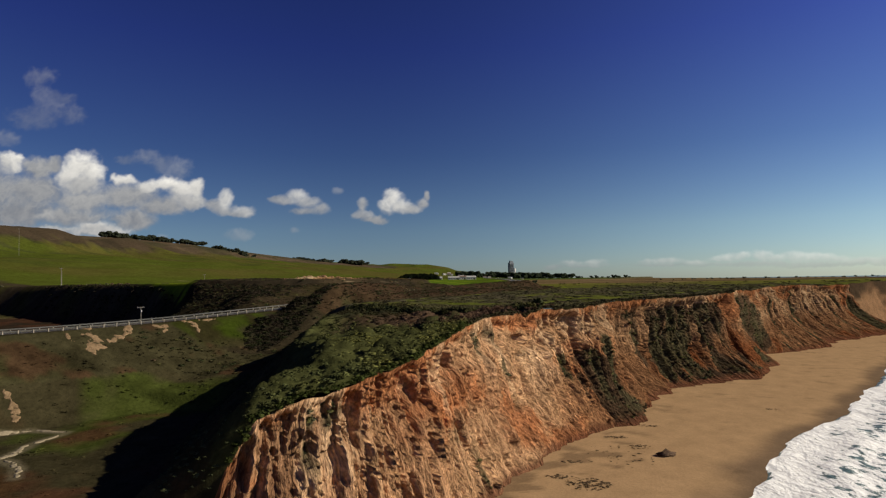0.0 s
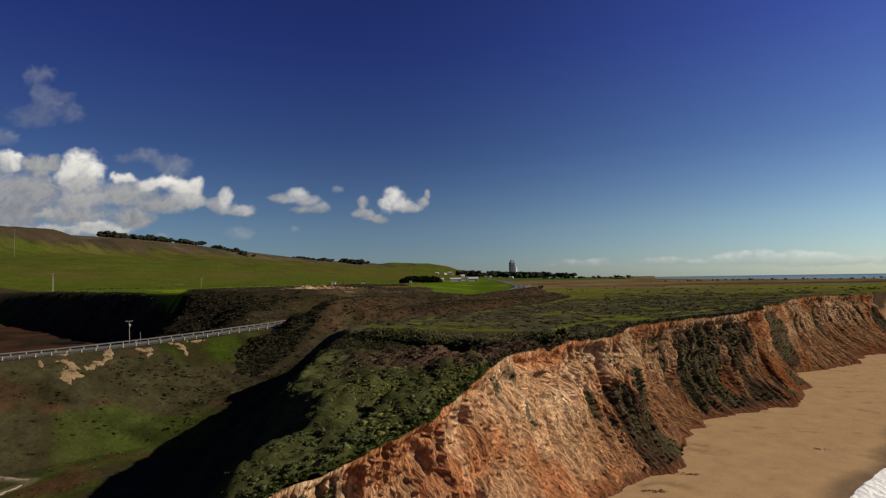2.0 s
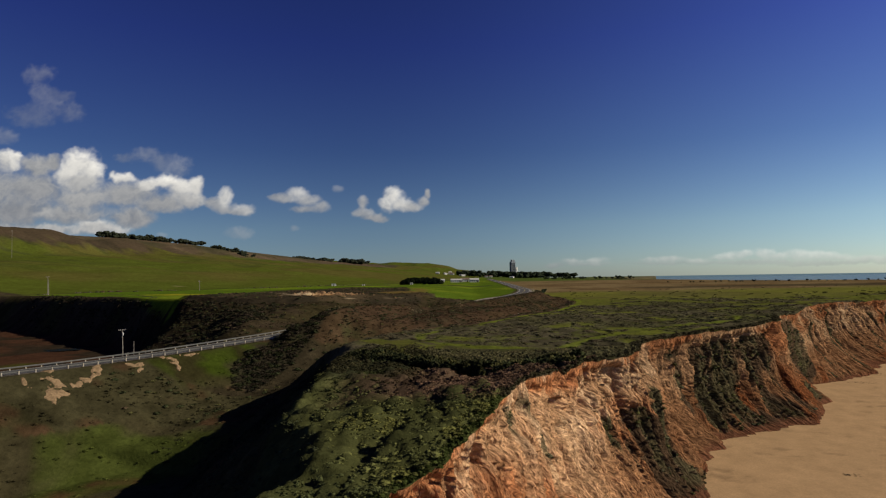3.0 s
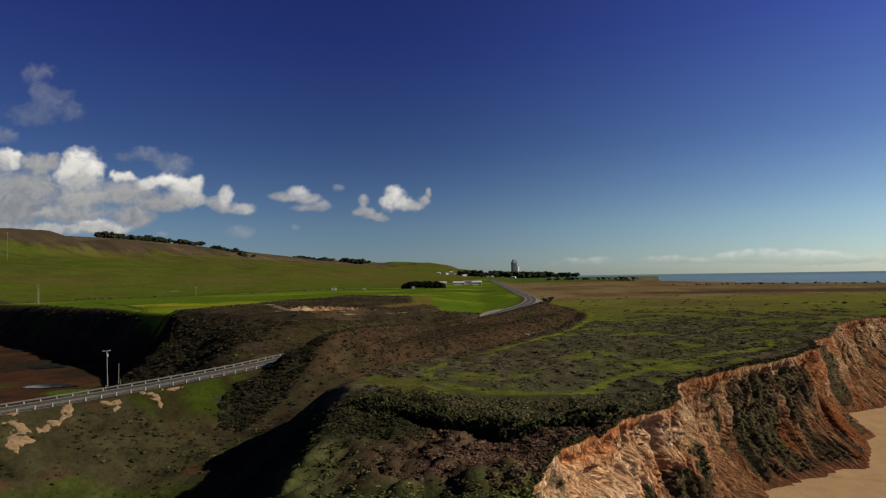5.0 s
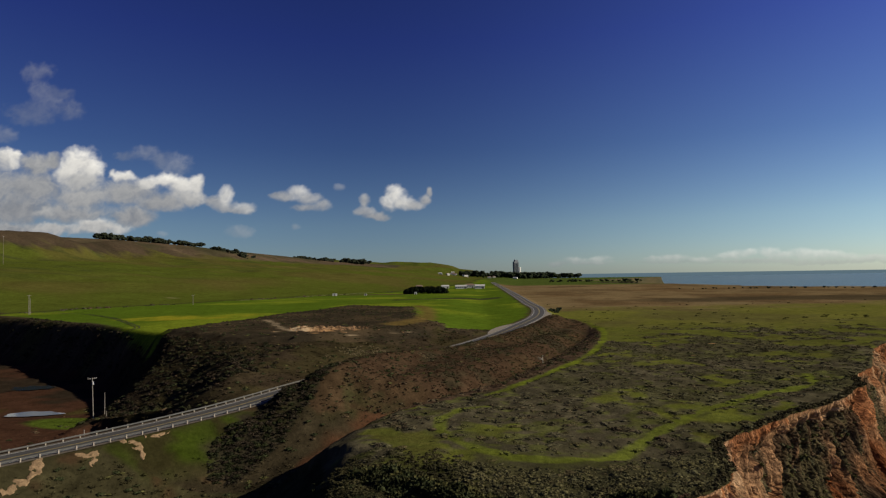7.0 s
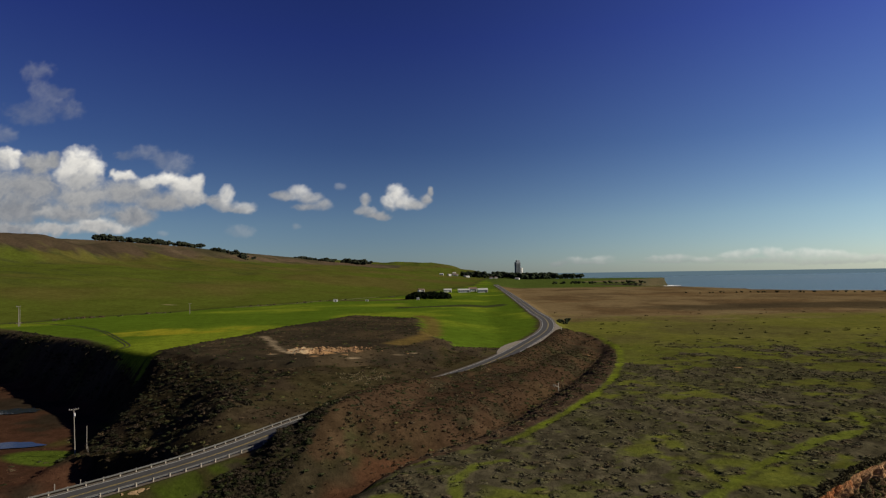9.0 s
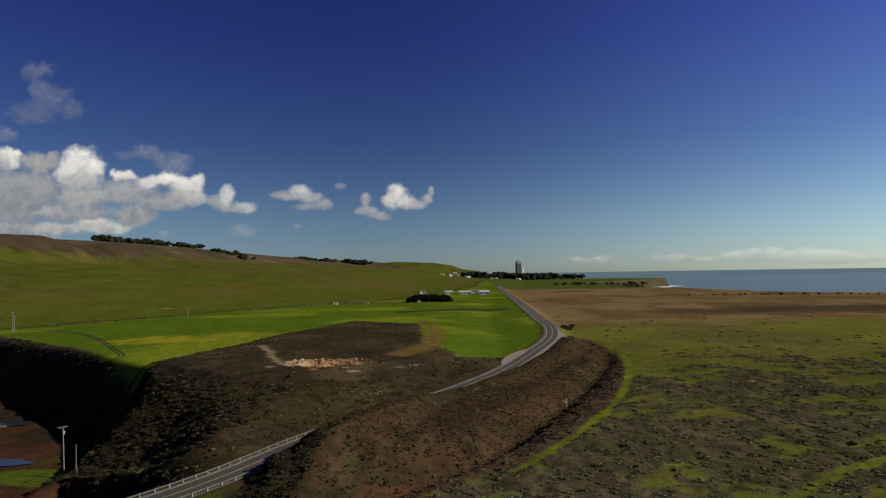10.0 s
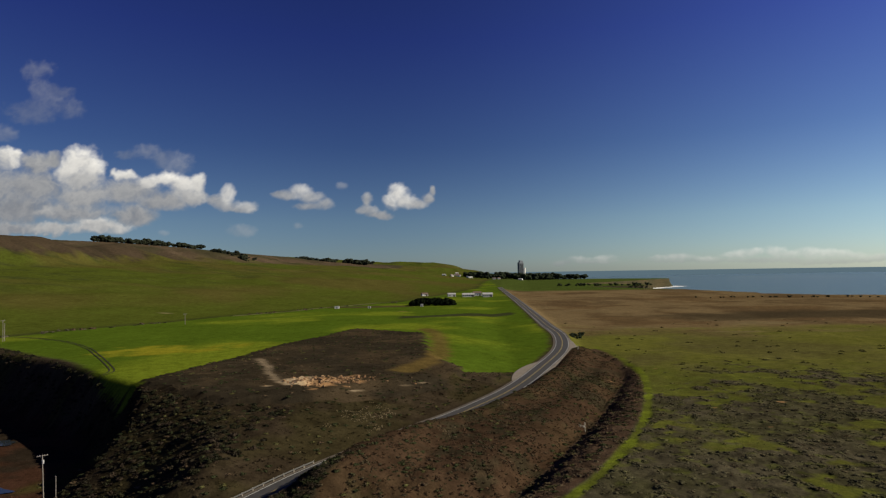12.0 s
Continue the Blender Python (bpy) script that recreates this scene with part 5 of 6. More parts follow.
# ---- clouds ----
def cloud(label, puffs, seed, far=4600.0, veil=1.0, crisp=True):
    """A cloud in the far sky, as a curved glowing sheet of varying density. Each puff: across, up (as slopes from the
    middle of the place), its radii and how sunlit it is painted.
    """
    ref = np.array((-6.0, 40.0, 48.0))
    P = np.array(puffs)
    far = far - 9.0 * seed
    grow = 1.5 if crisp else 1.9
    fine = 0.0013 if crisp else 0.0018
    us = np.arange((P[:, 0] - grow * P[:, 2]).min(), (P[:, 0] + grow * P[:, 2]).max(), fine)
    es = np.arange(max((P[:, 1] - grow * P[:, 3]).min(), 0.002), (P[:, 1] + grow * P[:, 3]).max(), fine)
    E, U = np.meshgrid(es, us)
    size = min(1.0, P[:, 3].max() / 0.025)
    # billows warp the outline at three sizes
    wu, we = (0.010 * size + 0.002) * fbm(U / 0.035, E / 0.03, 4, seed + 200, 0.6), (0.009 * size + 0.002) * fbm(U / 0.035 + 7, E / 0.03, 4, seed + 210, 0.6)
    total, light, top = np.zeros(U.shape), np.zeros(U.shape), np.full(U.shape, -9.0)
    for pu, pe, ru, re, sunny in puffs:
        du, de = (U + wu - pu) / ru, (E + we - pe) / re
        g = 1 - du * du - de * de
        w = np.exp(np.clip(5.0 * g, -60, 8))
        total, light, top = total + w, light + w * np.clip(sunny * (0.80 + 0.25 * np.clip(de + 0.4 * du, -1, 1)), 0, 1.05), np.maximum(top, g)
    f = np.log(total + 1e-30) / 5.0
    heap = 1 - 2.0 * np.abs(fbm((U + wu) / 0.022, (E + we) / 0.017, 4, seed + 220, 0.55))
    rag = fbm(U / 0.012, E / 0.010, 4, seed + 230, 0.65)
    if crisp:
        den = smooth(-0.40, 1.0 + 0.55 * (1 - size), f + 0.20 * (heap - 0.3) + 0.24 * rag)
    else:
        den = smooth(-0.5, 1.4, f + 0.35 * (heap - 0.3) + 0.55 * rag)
    # sunlit tops and grey shade are painted into the sheet's colour
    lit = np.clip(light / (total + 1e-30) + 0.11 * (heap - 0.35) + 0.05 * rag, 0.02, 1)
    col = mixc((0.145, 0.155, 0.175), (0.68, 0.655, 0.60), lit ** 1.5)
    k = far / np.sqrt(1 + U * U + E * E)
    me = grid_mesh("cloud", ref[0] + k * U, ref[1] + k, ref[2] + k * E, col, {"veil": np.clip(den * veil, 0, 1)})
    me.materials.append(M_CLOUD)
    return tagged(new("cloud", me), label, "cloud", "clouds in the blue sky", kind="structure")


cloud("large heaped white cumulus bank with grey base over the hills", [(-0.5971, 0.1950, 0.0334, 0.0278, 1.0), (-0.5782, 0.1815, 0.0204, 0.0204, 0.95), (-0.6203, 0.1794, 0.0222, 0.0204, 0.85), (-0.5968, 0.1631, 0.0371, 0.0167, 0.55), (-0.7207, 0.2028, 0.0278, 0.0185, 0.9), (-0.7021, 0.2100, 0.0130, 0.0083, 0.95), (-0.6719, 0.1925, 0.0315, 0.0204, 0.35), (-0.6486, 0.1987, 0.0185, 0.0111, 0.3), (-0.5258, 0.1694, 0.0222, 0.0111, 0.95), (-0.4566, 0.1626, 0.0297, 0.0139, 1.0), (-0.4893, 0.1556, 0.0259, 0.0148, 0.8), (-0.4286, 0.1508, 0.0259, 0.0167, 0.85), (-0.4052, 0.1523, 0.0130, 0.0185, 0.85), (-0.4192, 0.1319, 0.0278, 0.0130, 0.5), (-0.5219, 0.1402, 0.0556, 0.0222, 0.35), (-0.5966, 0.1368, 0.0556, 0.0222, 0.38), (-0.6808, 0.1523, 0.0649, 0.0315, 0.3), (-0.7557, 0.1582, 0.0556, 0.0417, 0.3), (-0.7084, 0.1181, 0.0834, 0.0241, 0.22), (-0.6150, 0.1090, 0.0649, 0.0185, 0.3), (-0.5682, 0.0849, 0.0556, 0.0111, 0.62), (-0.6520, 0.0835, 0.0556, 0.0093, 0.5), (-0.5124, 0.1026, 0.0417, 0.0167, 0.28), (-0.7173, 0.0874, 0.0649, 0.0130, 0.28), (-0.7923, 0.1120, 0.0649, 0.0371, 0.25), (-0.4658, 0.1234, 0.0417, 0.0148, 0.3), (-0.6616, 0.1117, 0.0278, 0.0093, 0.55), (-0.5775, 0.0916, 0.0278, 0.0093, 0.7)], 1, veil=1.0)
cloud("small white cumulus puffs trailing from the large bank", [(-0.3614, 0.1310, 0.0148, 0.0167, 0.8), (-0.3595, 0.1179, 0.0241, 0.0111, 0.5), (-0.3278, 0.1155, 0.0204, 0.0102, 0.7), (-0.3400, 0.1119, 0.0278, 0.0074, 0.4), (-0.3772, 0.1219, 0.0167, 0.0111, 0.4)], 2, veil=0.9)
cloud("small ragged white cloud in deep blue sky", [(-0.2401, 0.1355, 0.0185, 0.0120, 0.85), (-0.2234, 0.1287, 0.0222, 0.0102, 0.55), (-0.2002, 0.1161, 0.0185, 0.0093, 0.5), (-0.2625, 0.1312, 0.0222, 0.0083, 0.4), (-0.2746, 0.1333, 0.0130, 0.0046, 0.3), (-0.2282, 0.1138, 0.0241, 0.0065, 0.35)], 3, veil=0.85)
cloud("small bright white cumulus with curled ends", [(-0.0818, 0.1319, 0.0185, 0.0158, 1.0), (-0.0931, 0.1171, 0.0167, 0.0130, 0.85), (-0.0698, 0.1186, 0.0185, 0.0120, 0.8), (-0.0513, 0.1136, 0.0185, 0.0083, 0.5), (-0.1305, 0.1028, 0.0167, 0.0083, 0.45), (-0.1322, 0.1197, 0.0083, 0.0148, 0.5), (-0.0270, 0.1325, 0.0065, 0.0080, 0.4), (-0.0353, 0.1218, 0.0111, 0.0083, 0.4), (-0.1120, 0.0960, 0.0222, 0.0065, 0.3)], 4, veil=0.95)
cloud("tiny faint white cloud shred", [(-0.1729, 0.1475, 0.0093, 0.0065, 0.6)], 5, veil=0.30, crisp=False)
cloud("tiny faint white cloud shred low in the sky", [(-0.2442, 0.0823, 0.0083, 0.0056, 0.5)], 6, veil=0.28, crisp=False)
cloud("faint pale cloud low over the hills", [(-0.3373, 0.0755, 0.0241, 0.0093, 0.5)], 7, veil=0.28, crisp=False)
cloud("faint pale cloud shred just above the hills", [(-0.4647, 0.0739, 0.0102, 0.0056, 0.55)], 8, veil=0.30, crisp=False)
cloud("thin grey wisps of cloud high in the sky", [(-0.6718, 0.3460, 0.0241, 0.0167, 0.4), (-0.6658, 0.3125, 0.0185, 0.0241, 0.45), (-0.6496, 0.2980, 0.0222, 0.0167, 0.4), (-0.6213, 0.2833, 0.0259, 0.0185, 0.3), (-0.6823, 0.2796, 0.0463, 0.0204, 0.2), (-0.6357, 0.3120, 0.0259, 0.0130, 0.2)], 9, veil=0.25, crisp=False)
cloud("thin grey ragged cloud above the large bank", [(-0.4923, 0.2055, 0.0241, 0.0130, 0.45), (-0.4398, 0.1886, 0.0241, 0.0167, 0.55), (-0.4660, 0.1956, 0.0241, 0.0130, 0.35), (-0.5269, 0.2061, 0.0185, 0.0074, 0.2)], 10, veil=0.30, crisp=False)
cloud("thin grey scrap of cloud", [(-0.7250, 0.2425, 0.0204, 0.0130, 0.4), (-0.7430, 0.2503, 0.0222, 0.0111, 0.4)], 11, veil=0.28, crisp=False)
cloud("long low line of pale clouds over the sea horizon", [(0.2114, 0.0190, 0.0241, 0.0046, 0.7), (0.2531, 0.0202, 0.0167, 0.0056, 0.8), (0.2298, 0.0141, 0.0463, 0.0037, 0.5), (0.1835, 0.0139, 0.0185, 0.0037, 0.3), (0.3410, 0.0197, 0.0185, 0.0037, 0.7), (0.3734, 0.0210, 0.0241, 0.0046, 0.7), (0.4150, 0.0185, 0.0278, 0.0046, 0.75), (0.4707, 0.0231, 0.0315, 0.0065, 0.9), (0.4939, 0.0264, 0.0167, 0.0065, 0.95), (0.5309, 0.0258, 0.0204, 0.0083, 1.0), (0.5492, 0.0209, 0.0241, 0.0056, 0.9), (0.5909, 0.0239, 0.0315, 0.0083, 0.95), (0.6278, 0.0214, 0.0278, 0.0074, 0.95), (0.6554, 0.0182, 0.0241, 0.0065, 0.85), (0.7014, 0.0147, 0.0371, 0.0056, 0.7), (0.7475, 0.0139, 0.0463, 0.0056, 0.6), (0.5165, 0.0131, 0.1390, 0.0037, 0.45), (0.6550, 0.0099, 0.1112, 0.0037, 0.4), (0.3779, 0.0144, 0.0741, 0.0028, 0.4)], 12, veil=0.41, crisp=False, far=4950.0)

# ---- rock and kelp on the sand ----
rnd = np.random.RandomState(61)
kp = []
for cx, cyy, rx, ry, n in KELP:
    a, q = rnd.rand(n) * 6.283, rnd.rand(n) ** 0.7
    kp.append(np.stack([cx + rx * q * np.cos(a), cyy + ry * q * np.sin(a), 0 * a], 1))
kp = np.concatenate(kp)
kp[:, 2] = 0.02 + sand_z(kp[:, 0], kp[:, 1])
scatter("beach_wrack", "dark dried kelp and debris strewn on the sand", "kelp", TINY, kp, 0.10 + 0.26 * rnd.rand(len(kp)) ** 2, tints(rnd.rand(len(kp)), (0.15, 0.10, 0.062), (0.20, 0.14, 0.085), (0.11, 0.08, 0.05)), 62, 0.14)
co, tri = bush_shape(2, 1, 1.1, 401, 0.6)
rock_z = float(sand_z(np.array([ROCK[0]]), np.array([ROCK[1]]))[0])
rock = new("beach_rock", soup_mesh("beach_rock", co * np.array((1.7, 1.0, 0.5)) + np.array((0, 0, 0.08)), tri, np.tile(np.array((0.15, 0.10, 0.07)), (len(co), 1))))
rock.data.materials.append(M_EARTH)
rock.matrix_basis = pose(ROCK[0], ROCK[1], rock_z, 0, 0, 20)
tagged(rock, "low dark brown boulder lying on the sand", "rock")

# ---- trees ----
M_BARK = plain("bark", (0.10, 0.075, 0.055), 0.95, 0.1)


def tree_shapes():
    shapes = []
    for s in range(5):
        rnd = np.random.RandomState(40 + s)
        cos, tris, start = [], [], 0
        for _ in range(9):
            co, tri = bush_shape(1, 26, 0.55, 50 + s * 10 + _, 1.1)
            v = rnd.normal(size=3)
            c = np.array((v[0] * 0.33, v[1] * 0.33, rnd.uniform(0.35, 1.05)))
            cos.append(co * rnd.uniform(0.28, 0.45) * np.array((1, 1, 0.8)) + c)
            tris.append(tri + start)
            start += len(co)
        shapes.append((np.concatenate(cos), np.concatenate(tris)))
    return shapes


TREES = tree_shapes()
crown_meshes = []
for co, tri in TREES:
    me = soup_mesh("crown", co, tri, np.tile(np.array((0.034, 0.044, 0.026)), (len(co), 1)) * (0.75 + 0.5 * np.random.RandomState(3).rand(len(co), 1)), True)
    me.materials.append(M_BUSH)
    crown_meshes.append(me)
bm = rod(0.05, 0.03, 0.55, 8)
trunk_mesh = bpy.data.meshes.new("trunk")
bm.to_mesh(trunk_mesh)
bm.free()
trunk_mesh.materials.append(M_BARK)


def tree(x, y, tall, k, label, group):
    z = at_land(x, y) - 0.3
    t = thing("tree", x, y, z, random.uniform(0, 360))
    for name, me in (("crown", crown_meshes[k % len(crown_meshes)]), ("trunk", trunk_mesh)):
        ob = new(name, me)
        ob.parent = t
        ob.matrix_basis = Matrix.Diagonal((tall * 0.8, tall * 0.8, tall * 0.72, 1))
    return tagged(t, label, "tree", group)


def grove(n, x0, x1, y0, y1, tall, seed, label, group, line=False):
    rnd = random.Random(seed)
    for i in range(n):
        k = (i + rnd.random()) / n
        if line:
            x, y = x0 + (x1 - x0) * k + rnd.uniform(-8, 8), y0 + (y1 - y0) * k + rnd.uniform(-8, 8)
        else:
            x, y = rnd.uniform(x0, x1), rnd.uniform(y0, y1)
        tree(x, y, tall * rnd.uniform(0.65, 1.25), rnd.randrange(9), label, group)


grove(85, 60, 400, 2330, 2560, 25, 21, "dark evergreen tree near the factory tower", "trees round the factory")
grove(64, 250, 520, 2380, 2470, 21, 22, "dark evergreen tree on the far coastal plain", "trees on the far plain")
# woods too far off to count: crest, folds and far hills
far_at, far_size = [], []
for n, x0, x1, y0, y1, tall_, line, seed in ((150, -860, -690, 1540, 1740, 13, True, 23), (34, -670, -570, 1720, 1900, 12, False, 24), (70, -640, -500, 2600, 2750, 18, False, 25), (70, -450, -350, 2600, 2790, 18, False, 26)):
    rnd = np.random.RandomState(seed)
    k = rnd.rand(n)
    wx, wy = (x0 + (x1 - x0) * k + rnd.uniform(-9, 9, n), y0 + (y1 - y0) * k + rnd.uniform(-9, 9, n)) if line else (rnd.uniform(x0, x1, n), rnd.uniform(y0, y1, n))
    far_at.append(np.stack([wx, wy, land(wx, wy) - 0.5], 1))
    far_size.append(0.8 * tall_ * rnd.uniform(0.55, 1.25, n))
far_at, far_size = np.concatenate(far_at), np.concatenate(far_size)
scatter("far_woods", "dark evergreen woods along the hill crests far off", "woods", TREES, far_at, far_size, np.tile(np.array((0.034, 0.040, 0.026)), (len(far_at), 1)), 130, 0.95)
grove(26, 230, 440, 1470, 1452, 7, 27, "low dark tree in the far hedgerow", "far hedgerow", True)
grove(6, 61, 67, 446, 460, 3.4, 28, "rounded dark bush beside the road bend", "bushes by the bend")
grove(34, 330, 640, 930, 860, 3, 29, "low dark bush at the far plateau edge", "bushes at the plateau edge", True)

# ---- farm buildings ----
M_WHITE = plain("white_paint", (0.75, 0.74, 0.70), 0.6, 0.3, ((0.4, 0.88, 1.06),))
M_ROOF = plain("pale_metal_roof", (0.55, 0.54, 0.52), 0.5, 0.4, ((0.3, 0.85, 1.08),))
M_BROWN_ROOF = plain("brown_roof", (0.20, 0.14, 0.11), 0.8, 0.2)
M_GLASS = plain("dark_window", (0.03, 0.035, 0.04), 0.15, 0.5, ())
M_GREY = plain("grey_concrete", (0.27, 0.30, 0.34), 0.85, 0.2, ((0.12, 0.8, 1.1), (0.03, 0.85, 1.08)))
M_DOOR = plain("dark_door", (0.10, 0.09, 0.08), 0.7, 0.2)


def barn(x, y, sx, sy, wall, ridge, turn, label, roof, windows=3, category="farm building"):
    z = at_land(x, y)
    b = thing("farm_building", x, y, z, turn)
    part("wall", box(sx, sy, wall + 0.6, z=-0.6, bevel=0.05), M_WHITE, b)
    bm = bmesh.new()
    o, h = 0.5, wall
    pts = [(-sx / 2 - o, -sy / 2 - o, h - 0.1), (sx / 2 + o, -sy / 2 - o, h - 0.1), (sx / 2 + o, sy / 2 + o, h - 0.1), (-sx / 2 - o, sy / 2 + o, h - 0.1), (-sx / 2 - o, 0, h + ridge), (sx / 2 + o, 0, h + ridge)]
    v = [bm.verts.new(p) for p in pts]
    for f in ((0, 1, 5, 4), (2, 3, 4, 5), (0, 4, 3), (1, 2, 5), (3, 2, 1, 0)):
        bm.faces.new([v[i] for i in f])
    part("roof", bm, roof, b)
    n = max(windows, 1)
    for i in range(n):
        cx = -sx / 2 + (i + 0.5) * sx / n
        w = part("window", box(1.6, 0.12, 1.3, cx, -sy / 2 - 0.03, 1.2, 0.02), M_GLASS, b)
        part("sill", box(1.8, 0.2, 0.1, cx, -sy / 2 - 0.06, 1.08), M_WHITE, w)
    part("door", box(2.6, 0.14, 2.6, sx / 2 - 2.2, -sy / 2 - 0.05, 0, 0.02), M_DOOR, b)
    return tagged(b, label, category, "farm buildings by the road")


barn(-8, 972, 11, 9, 3.4, 1.8, 8, "small white farm building with a pale roof", M_ROOF, 2)
barn(16, 958, 17, 9, 3.2, 2.0, 4, "long white farm building with a pale metal roof", M_ROOF, 6)
barn(43, 950, 14, 9, 3.8, 2.2, 4, "white farm building with grey roof beside the road", M_ROOF, 5)
barn(30, 985, 12, 9, 4.0, 2.4, 4, "white house behind the farm buildings, brown roof", M_BROWN_ROOF, 3)
barn(-48, 990, 9, 7, 3.0, 1.8, 20, "small white shed with a brown roof", M_BROWN_ROOF, 1)


def shed(x, y, sx, sy, h, label):
    z = at_land(x, y)
    s = thing("shed", x, y, z, 6)
    part("body", box(sx, sy, h + 0.3, z=-0.3, bevel=0.08), M_WHITE, s)
    part("roof", box(sx + 0.4, sy + 0.4, 0.18, z=h, bevel=0.03), M_ROOF, s)
    part("door", box(1.0, 0.08, 1.9, 0, -sy / 2 - 0.02, 0), M_DOOR, s)
    return tagged(s, label, "shed", "small white sheds in the fields")


shed(-41, 732, 2.8, 2.6, 2.6, "small white shed before the dark hedge")
shed(-128, 712, 4.8, 2.4, 2.2, "long white trailer-like shed at the field's edge")
shed(-95, 716, 3.0, 2.2, 1.6, "tiny white shed at the field's edge")

# dense dark grove, clipped and rounded like a hedge
rnd = np.random.RandomState(9)
n = 420
hx, hy = rnd.uniform(-55, -5, n), rnd.uniform(742, 764, n)
hz = land(hx, hy)
top = 8.2 * (1 - np.abs((hx + 30) / 27) ** 6) * (1 - 0.6 * np.abs((hy - 753) / 12) ** 3)
hp = np.stack([hx, hy, hz + rnd.rand(n) ** 0.6 * np.maximum(top - 1.2, 0.2)], 1)
hedge = scatter("hedge", "long dense dark green clipped windbreak hedge", "hedge", LOW, hp, 1.5 + 1.2 * rnd.rand(n), np.tile(np.array((0.014, 0.020, 0.010)), (n, 1)), 120, 0.85)
hedge["kind"] = ""
del hedge["kind"]

# ---- factory tower and the far town ----
tz = at_land(292, 2634)
tower = thing("factory_tower", 292, 2634, tz, 18)
TALLNESS = 100.5 - tz
part("shaft", box(20, 17, TALLNESS - 4, z=0, bevel=0.3), M_GREY, tower)
part("head_house", box(14, 12, 8, 1, 0, TALLNESS - 4, 0.2), M_GREY, tower)
for i in range(7):
    part("floor_band", box(20.8, 17.8, 0.9, z=8 + i * (TALLNESS - 14) / 6.5), M_DOOR, tower)
for i in range(3):
    part("window_bay", box(3.2, 0.5, TALLNESS - 24, -6 + 6 * i, -8.7, 14), M_GLASS, tower)
part("silo", rod(6, 6, TALLNESS * 0.62, 20, Matrix.Translation((15.5, -2, 0))), M_WHITE, tower, "pale round silo beside the tower")
part("stack", rod(1.2, 1.0, 12, 10, Matrix.Translation((-4, 2, TALLNESS - 5))), M_GREY, tower)
tagged(tower, "tall grey concrete factory tower above distant trees", "tower")

rnd = random.Random(31)
for i in range(16):
    hx, hy = rnd.uniform(-30, 250), rnd.uniform(2250, 2620)
    z = at_land(hx, hy)
    h = thing("house", hx, hy, z, rnd.uniform(-30, 30))
    w, d = rnd.uniform(9, 16), rnd.uniform(8, 11)
    part("wall", box(w, d, 5.0, z=-0.8), M_WHITE, h)
    bm = bmesh.new()
    v = [bm.verts.new(p) for p in ((-w / 2 - 0.4, -d / 2 - 0.4, 4.1), (w / 2 + 0.4, -d / 2 - 0.4, 4.1), (w / 2 + 0.4, d / 2 + 0.4, 4.1), (-w / 2 - 0.4, d / 2 + 0.4, 4.1), (-w / 2 - 0.4, 0, 6.6), (w / 2 + 0.4, 0, 6.6))]
    for f in ((0, 1, 5, 4), (2, 3, 4, 5), (0, 4, 3), (1, 2, 5), (3, 2, 1, 0)):
        bm.faces.new([v[k] for k in f])
    part("roof", bm, M_BROWN_ROOF if i % 3 else M_ROOF, h)
    for k in (-1, 1):
        part("window", box(1.8, 0.2, 1.4, k * w / 4, -d / 2 - 0.06, 1.4), M_GLASS, h)
    tagged(h, "small pale house in the distant town", "house", "houses of the far town")

# ---- sandy washes under the road, and the creek's sand ----
M_WASH = plain("pale_sand", (0.30, 0.205, 0.12), 1.0, 0.0, ((0.9, 0.5, 1.25), (4.0, 0.6, 1.25)), relief=0.6)
M_CREEK = plain("creek_sand", (0.36, 0.30, 0.21), 1.0, 0.0, ((0.9, 0.7, 1.15), (5.0, 0.8, 1.15)), relief=0.5)


def wash(line, wide, seed, mat, label):
    """A ragged run of bare sand: its bed dips under the turf wherever grass has taken hold again."""
    pts = curve_points(line, 0.22)
    run = np.linspace(0, 0.22 * len(pts), len(pts))
    k = np.linspace(0, 1, len(pts))
    body = wide * (0.35 + 0.65 * np.sin(np.pi * np.clip(k, 0.04, 0.96)) ** 0.5)
    left = body * (1.1 + 1.3 * fbm(run / 1.6, 0 * k + seed * 7.7, 3, 181)) + 0.05
    right = body * (1.1 + 1.3 * fbm(run / 1.6, 0 * k + seed * 7.7 + 3.3, 3, 191)) + 0.05
    X, Y, Z = ribbon(pts, left, -right, 0.10, 11, True)
    rim = np.abs(np.linspace(-1, 1, 11))[None]
    Z = Z + 0.05 - 0.5 * np.maximum(rim - 0.55, 0) - 0.45 * smooth(0.05, 0.30, fbm(X / 0.9, Y / 0.9, 3, 196) + 0.45 * rim - 0.22)
    ob = new("sand_wash", grid_mesh("sand_wash", X, Y, Z))
    ob.data.materials.append(mat)
    return tagged(ob, label, "sand", kind="structure")


for i, (line, wide) in enumerate(DRIPS):
    wash(line, wide, i, M_WASH, "bare sandy wash on the bank under the road")
for i, (line, wide) in enumerate(((CREEK_A, 0.55), (CREEK_B, 0.65), (CREEK_C, 0.5))):
    wash(line, wide, 20 + i, M_CREEK, "pale sandy bed of the small valley creek")

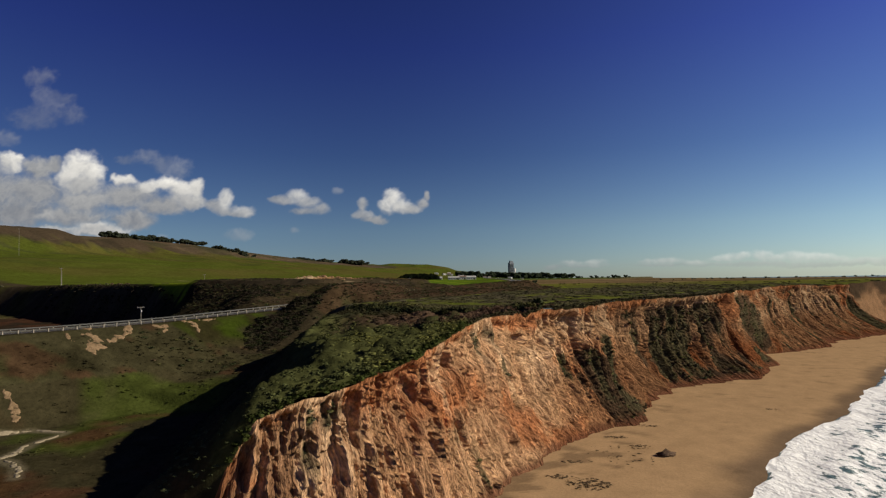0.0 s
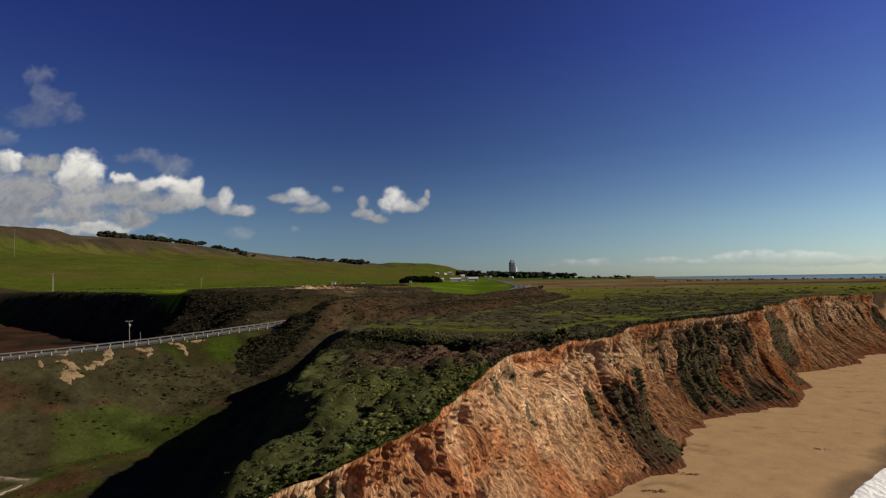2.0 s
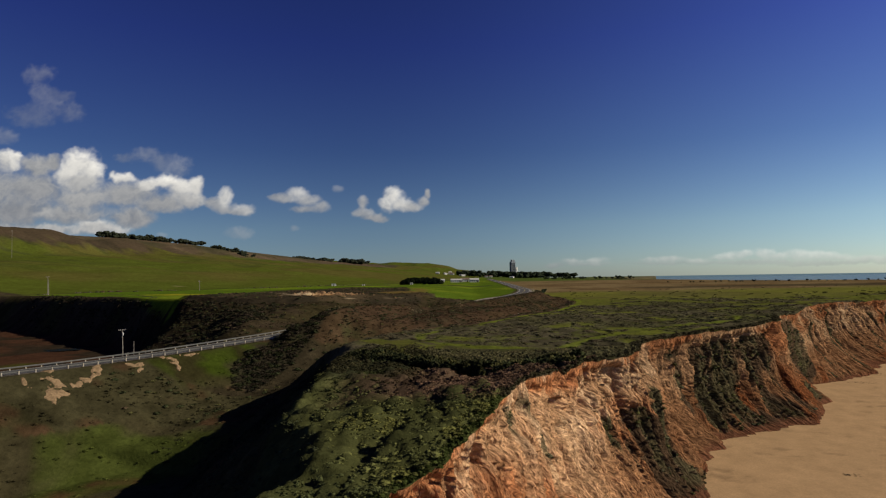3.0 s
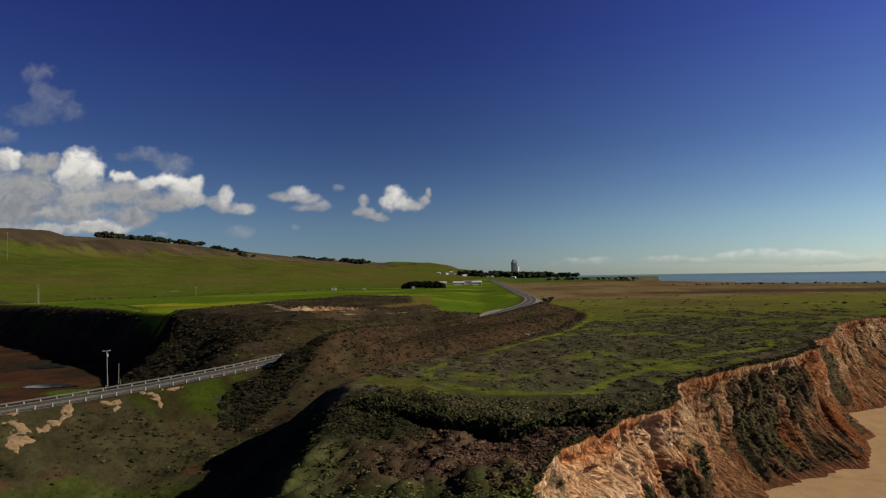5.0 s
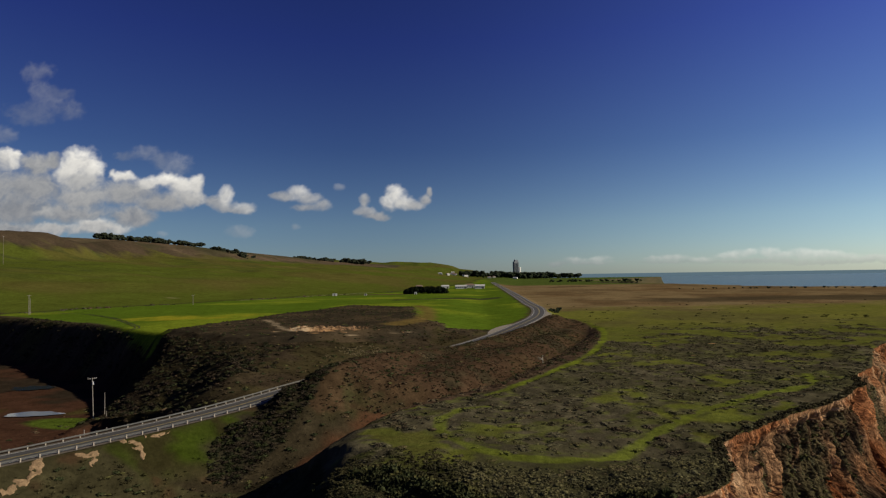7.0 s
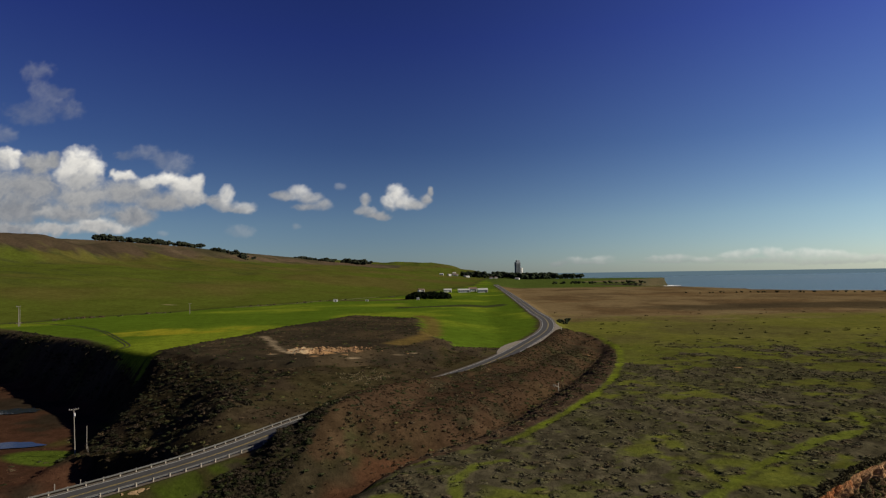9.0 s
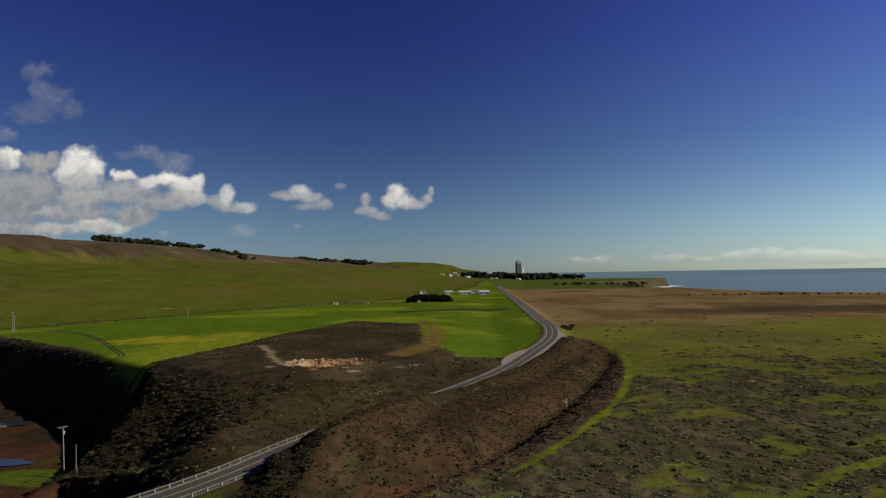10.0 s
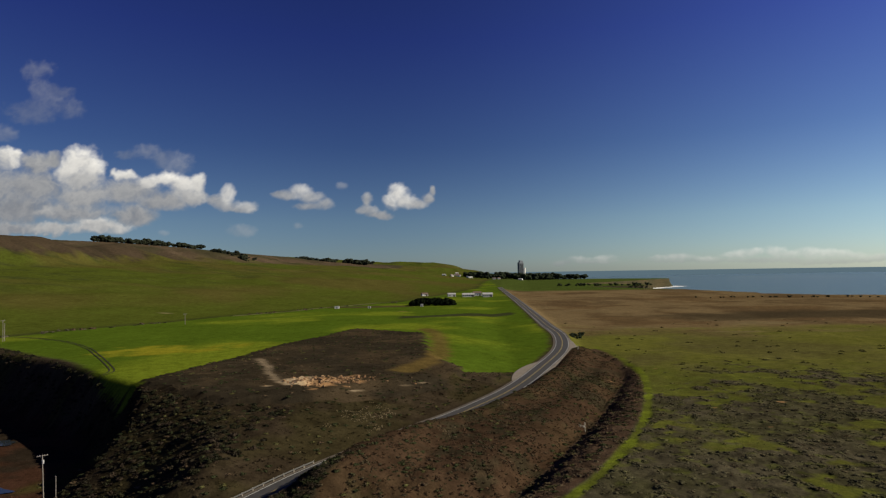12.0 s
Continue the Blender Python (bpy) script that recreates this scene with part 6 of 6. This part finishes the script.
# ---- field tracks, lagoon, rubble, dead shrubs ----
M_RUT = plain("dark_soil", (0.040, 0.036, 0.022), 0.95, 0.1)
TRACK = curve_points([(-300, 468), (-262, 452), (-232, 428), (-205, 402), (-178, 366), (-152, 330), (-143, 314), (-146, 300)], 2.0)
track = strip("field_track", M_RUT, TRACK, 1.15, 0.6, 0.12, None, True, 3)
tagged(track, "two dark wheel ruts curving along the field's edge", "track", kind="structure")
strip("rut", M_RUT, TRACK, -0.6, -1.15, 0.12, track, True, 3)
M_TRACK = plain("pale_track", (0.24, 0.22, 0.10), 0.95, 0.1)
lane = strip("farm_lane", M_TRACK, curve_points([(-205, 624), (-160, 700), (-120, 770), (-85, 830)], 8.0), 1.3, -1.3, 0.2, None, True, 3)
tagged(lane, "pale earth farm lane along the foot of the hill", "lane", kind="structure")

for cx, cy_, rx, ry in ((-145, 251, 9, 3.8), (-178, 300, 9, 5)):
    turn_, out_ = np.meshgrid(np.linspace(0, 2 * math.pi, 41), np.linspace(0, 1, 8))
    reach = out_ * (1 + 0.25 * vnoise(3 * np.cos(turn_) + cx, 3 * np.sin(turn_), 45))
    water = new("lagoon", grid_mesh("lagoon", cx + rx * reach * np.cos(turn_), cy_ + ry * reach * np.sin(turn_), 7.15 + 0 * reach))
    water.data.materials.append(M_POND)
    tagged(water, "still grey lagoon water below the road", "lagoon", kind="structure")

rnd = np.random.RandomState(55)
n = 520
rx = rnd.normal(-53, 6.0, n)
ry = 282 + 0.2 * (rx + 57) + rnd.normal(0, 3.6, n)
rp = np.stack([rx, ry, land(rx, ry)], 1)
rub = scatter("rubble", "pale orange earth clods in the dug pit", "rubble", [bush_shape(1, 1, 0.9, 300 + s, 0.4) for s in range(4)], rp, 0.18 + 0.5 * rnd.rand(n) ** 2, tints(rnd.rand(n), (0.42, 0.26, 0.14), (0.50, 0.33, 0.19), (0.34, 0.20, 0.11)), 121, 0.7)
rub.data.materials.clear()
rub.data.materials.append(M_EARTH)

M_DEAD = plain("bleached_wood", (0.55, 0.52, 0.46), 0.9, 0.1)


def dead_tree(x, y, tall, seed, label):
    rnd = random.Random(seed)
    t = thing("dead_tree", x, y, at_land(x, y) - 0.2)

    def limb(m, length, r, depth):
        bm = rod(r, r * 0.55, length, 6, m)
        me = part("trunk" if depth == 0 else "branch", bm, M_DEAD, t)
        if depth < 3:
            for _ in range(3 if depth else 4):
                k = rnd.uniform(0.45, 1.0)
                turn = Matrix.Rotation(rnd.uniform(0, 6.28), 4, "Z") @ Matrix.Rotation(radians(rnd.uniform(25, 60)), 4, "X")
                limb(m @ Matrix.Translation((0, 0, length * k)) @ turn, length * rnd.uniform(0.5, 0.7), r * 0.5, depth + 1)

    limb(Matrix.Identity(4), tall * 0.45, 0.16, 0)
    return tagged(t, label, "dead tree")


dead_tree(2.9, 115.5, 4.5, 3, "small bleached dead tree among dark thicket")
dead_tree(24.9, 252.6, 4.0, 5, "bleached pale branching shrub on the gully bank")
dead_tree(48.5, 372, 3.0, 8, "small bleached shrub near the head of the gully")
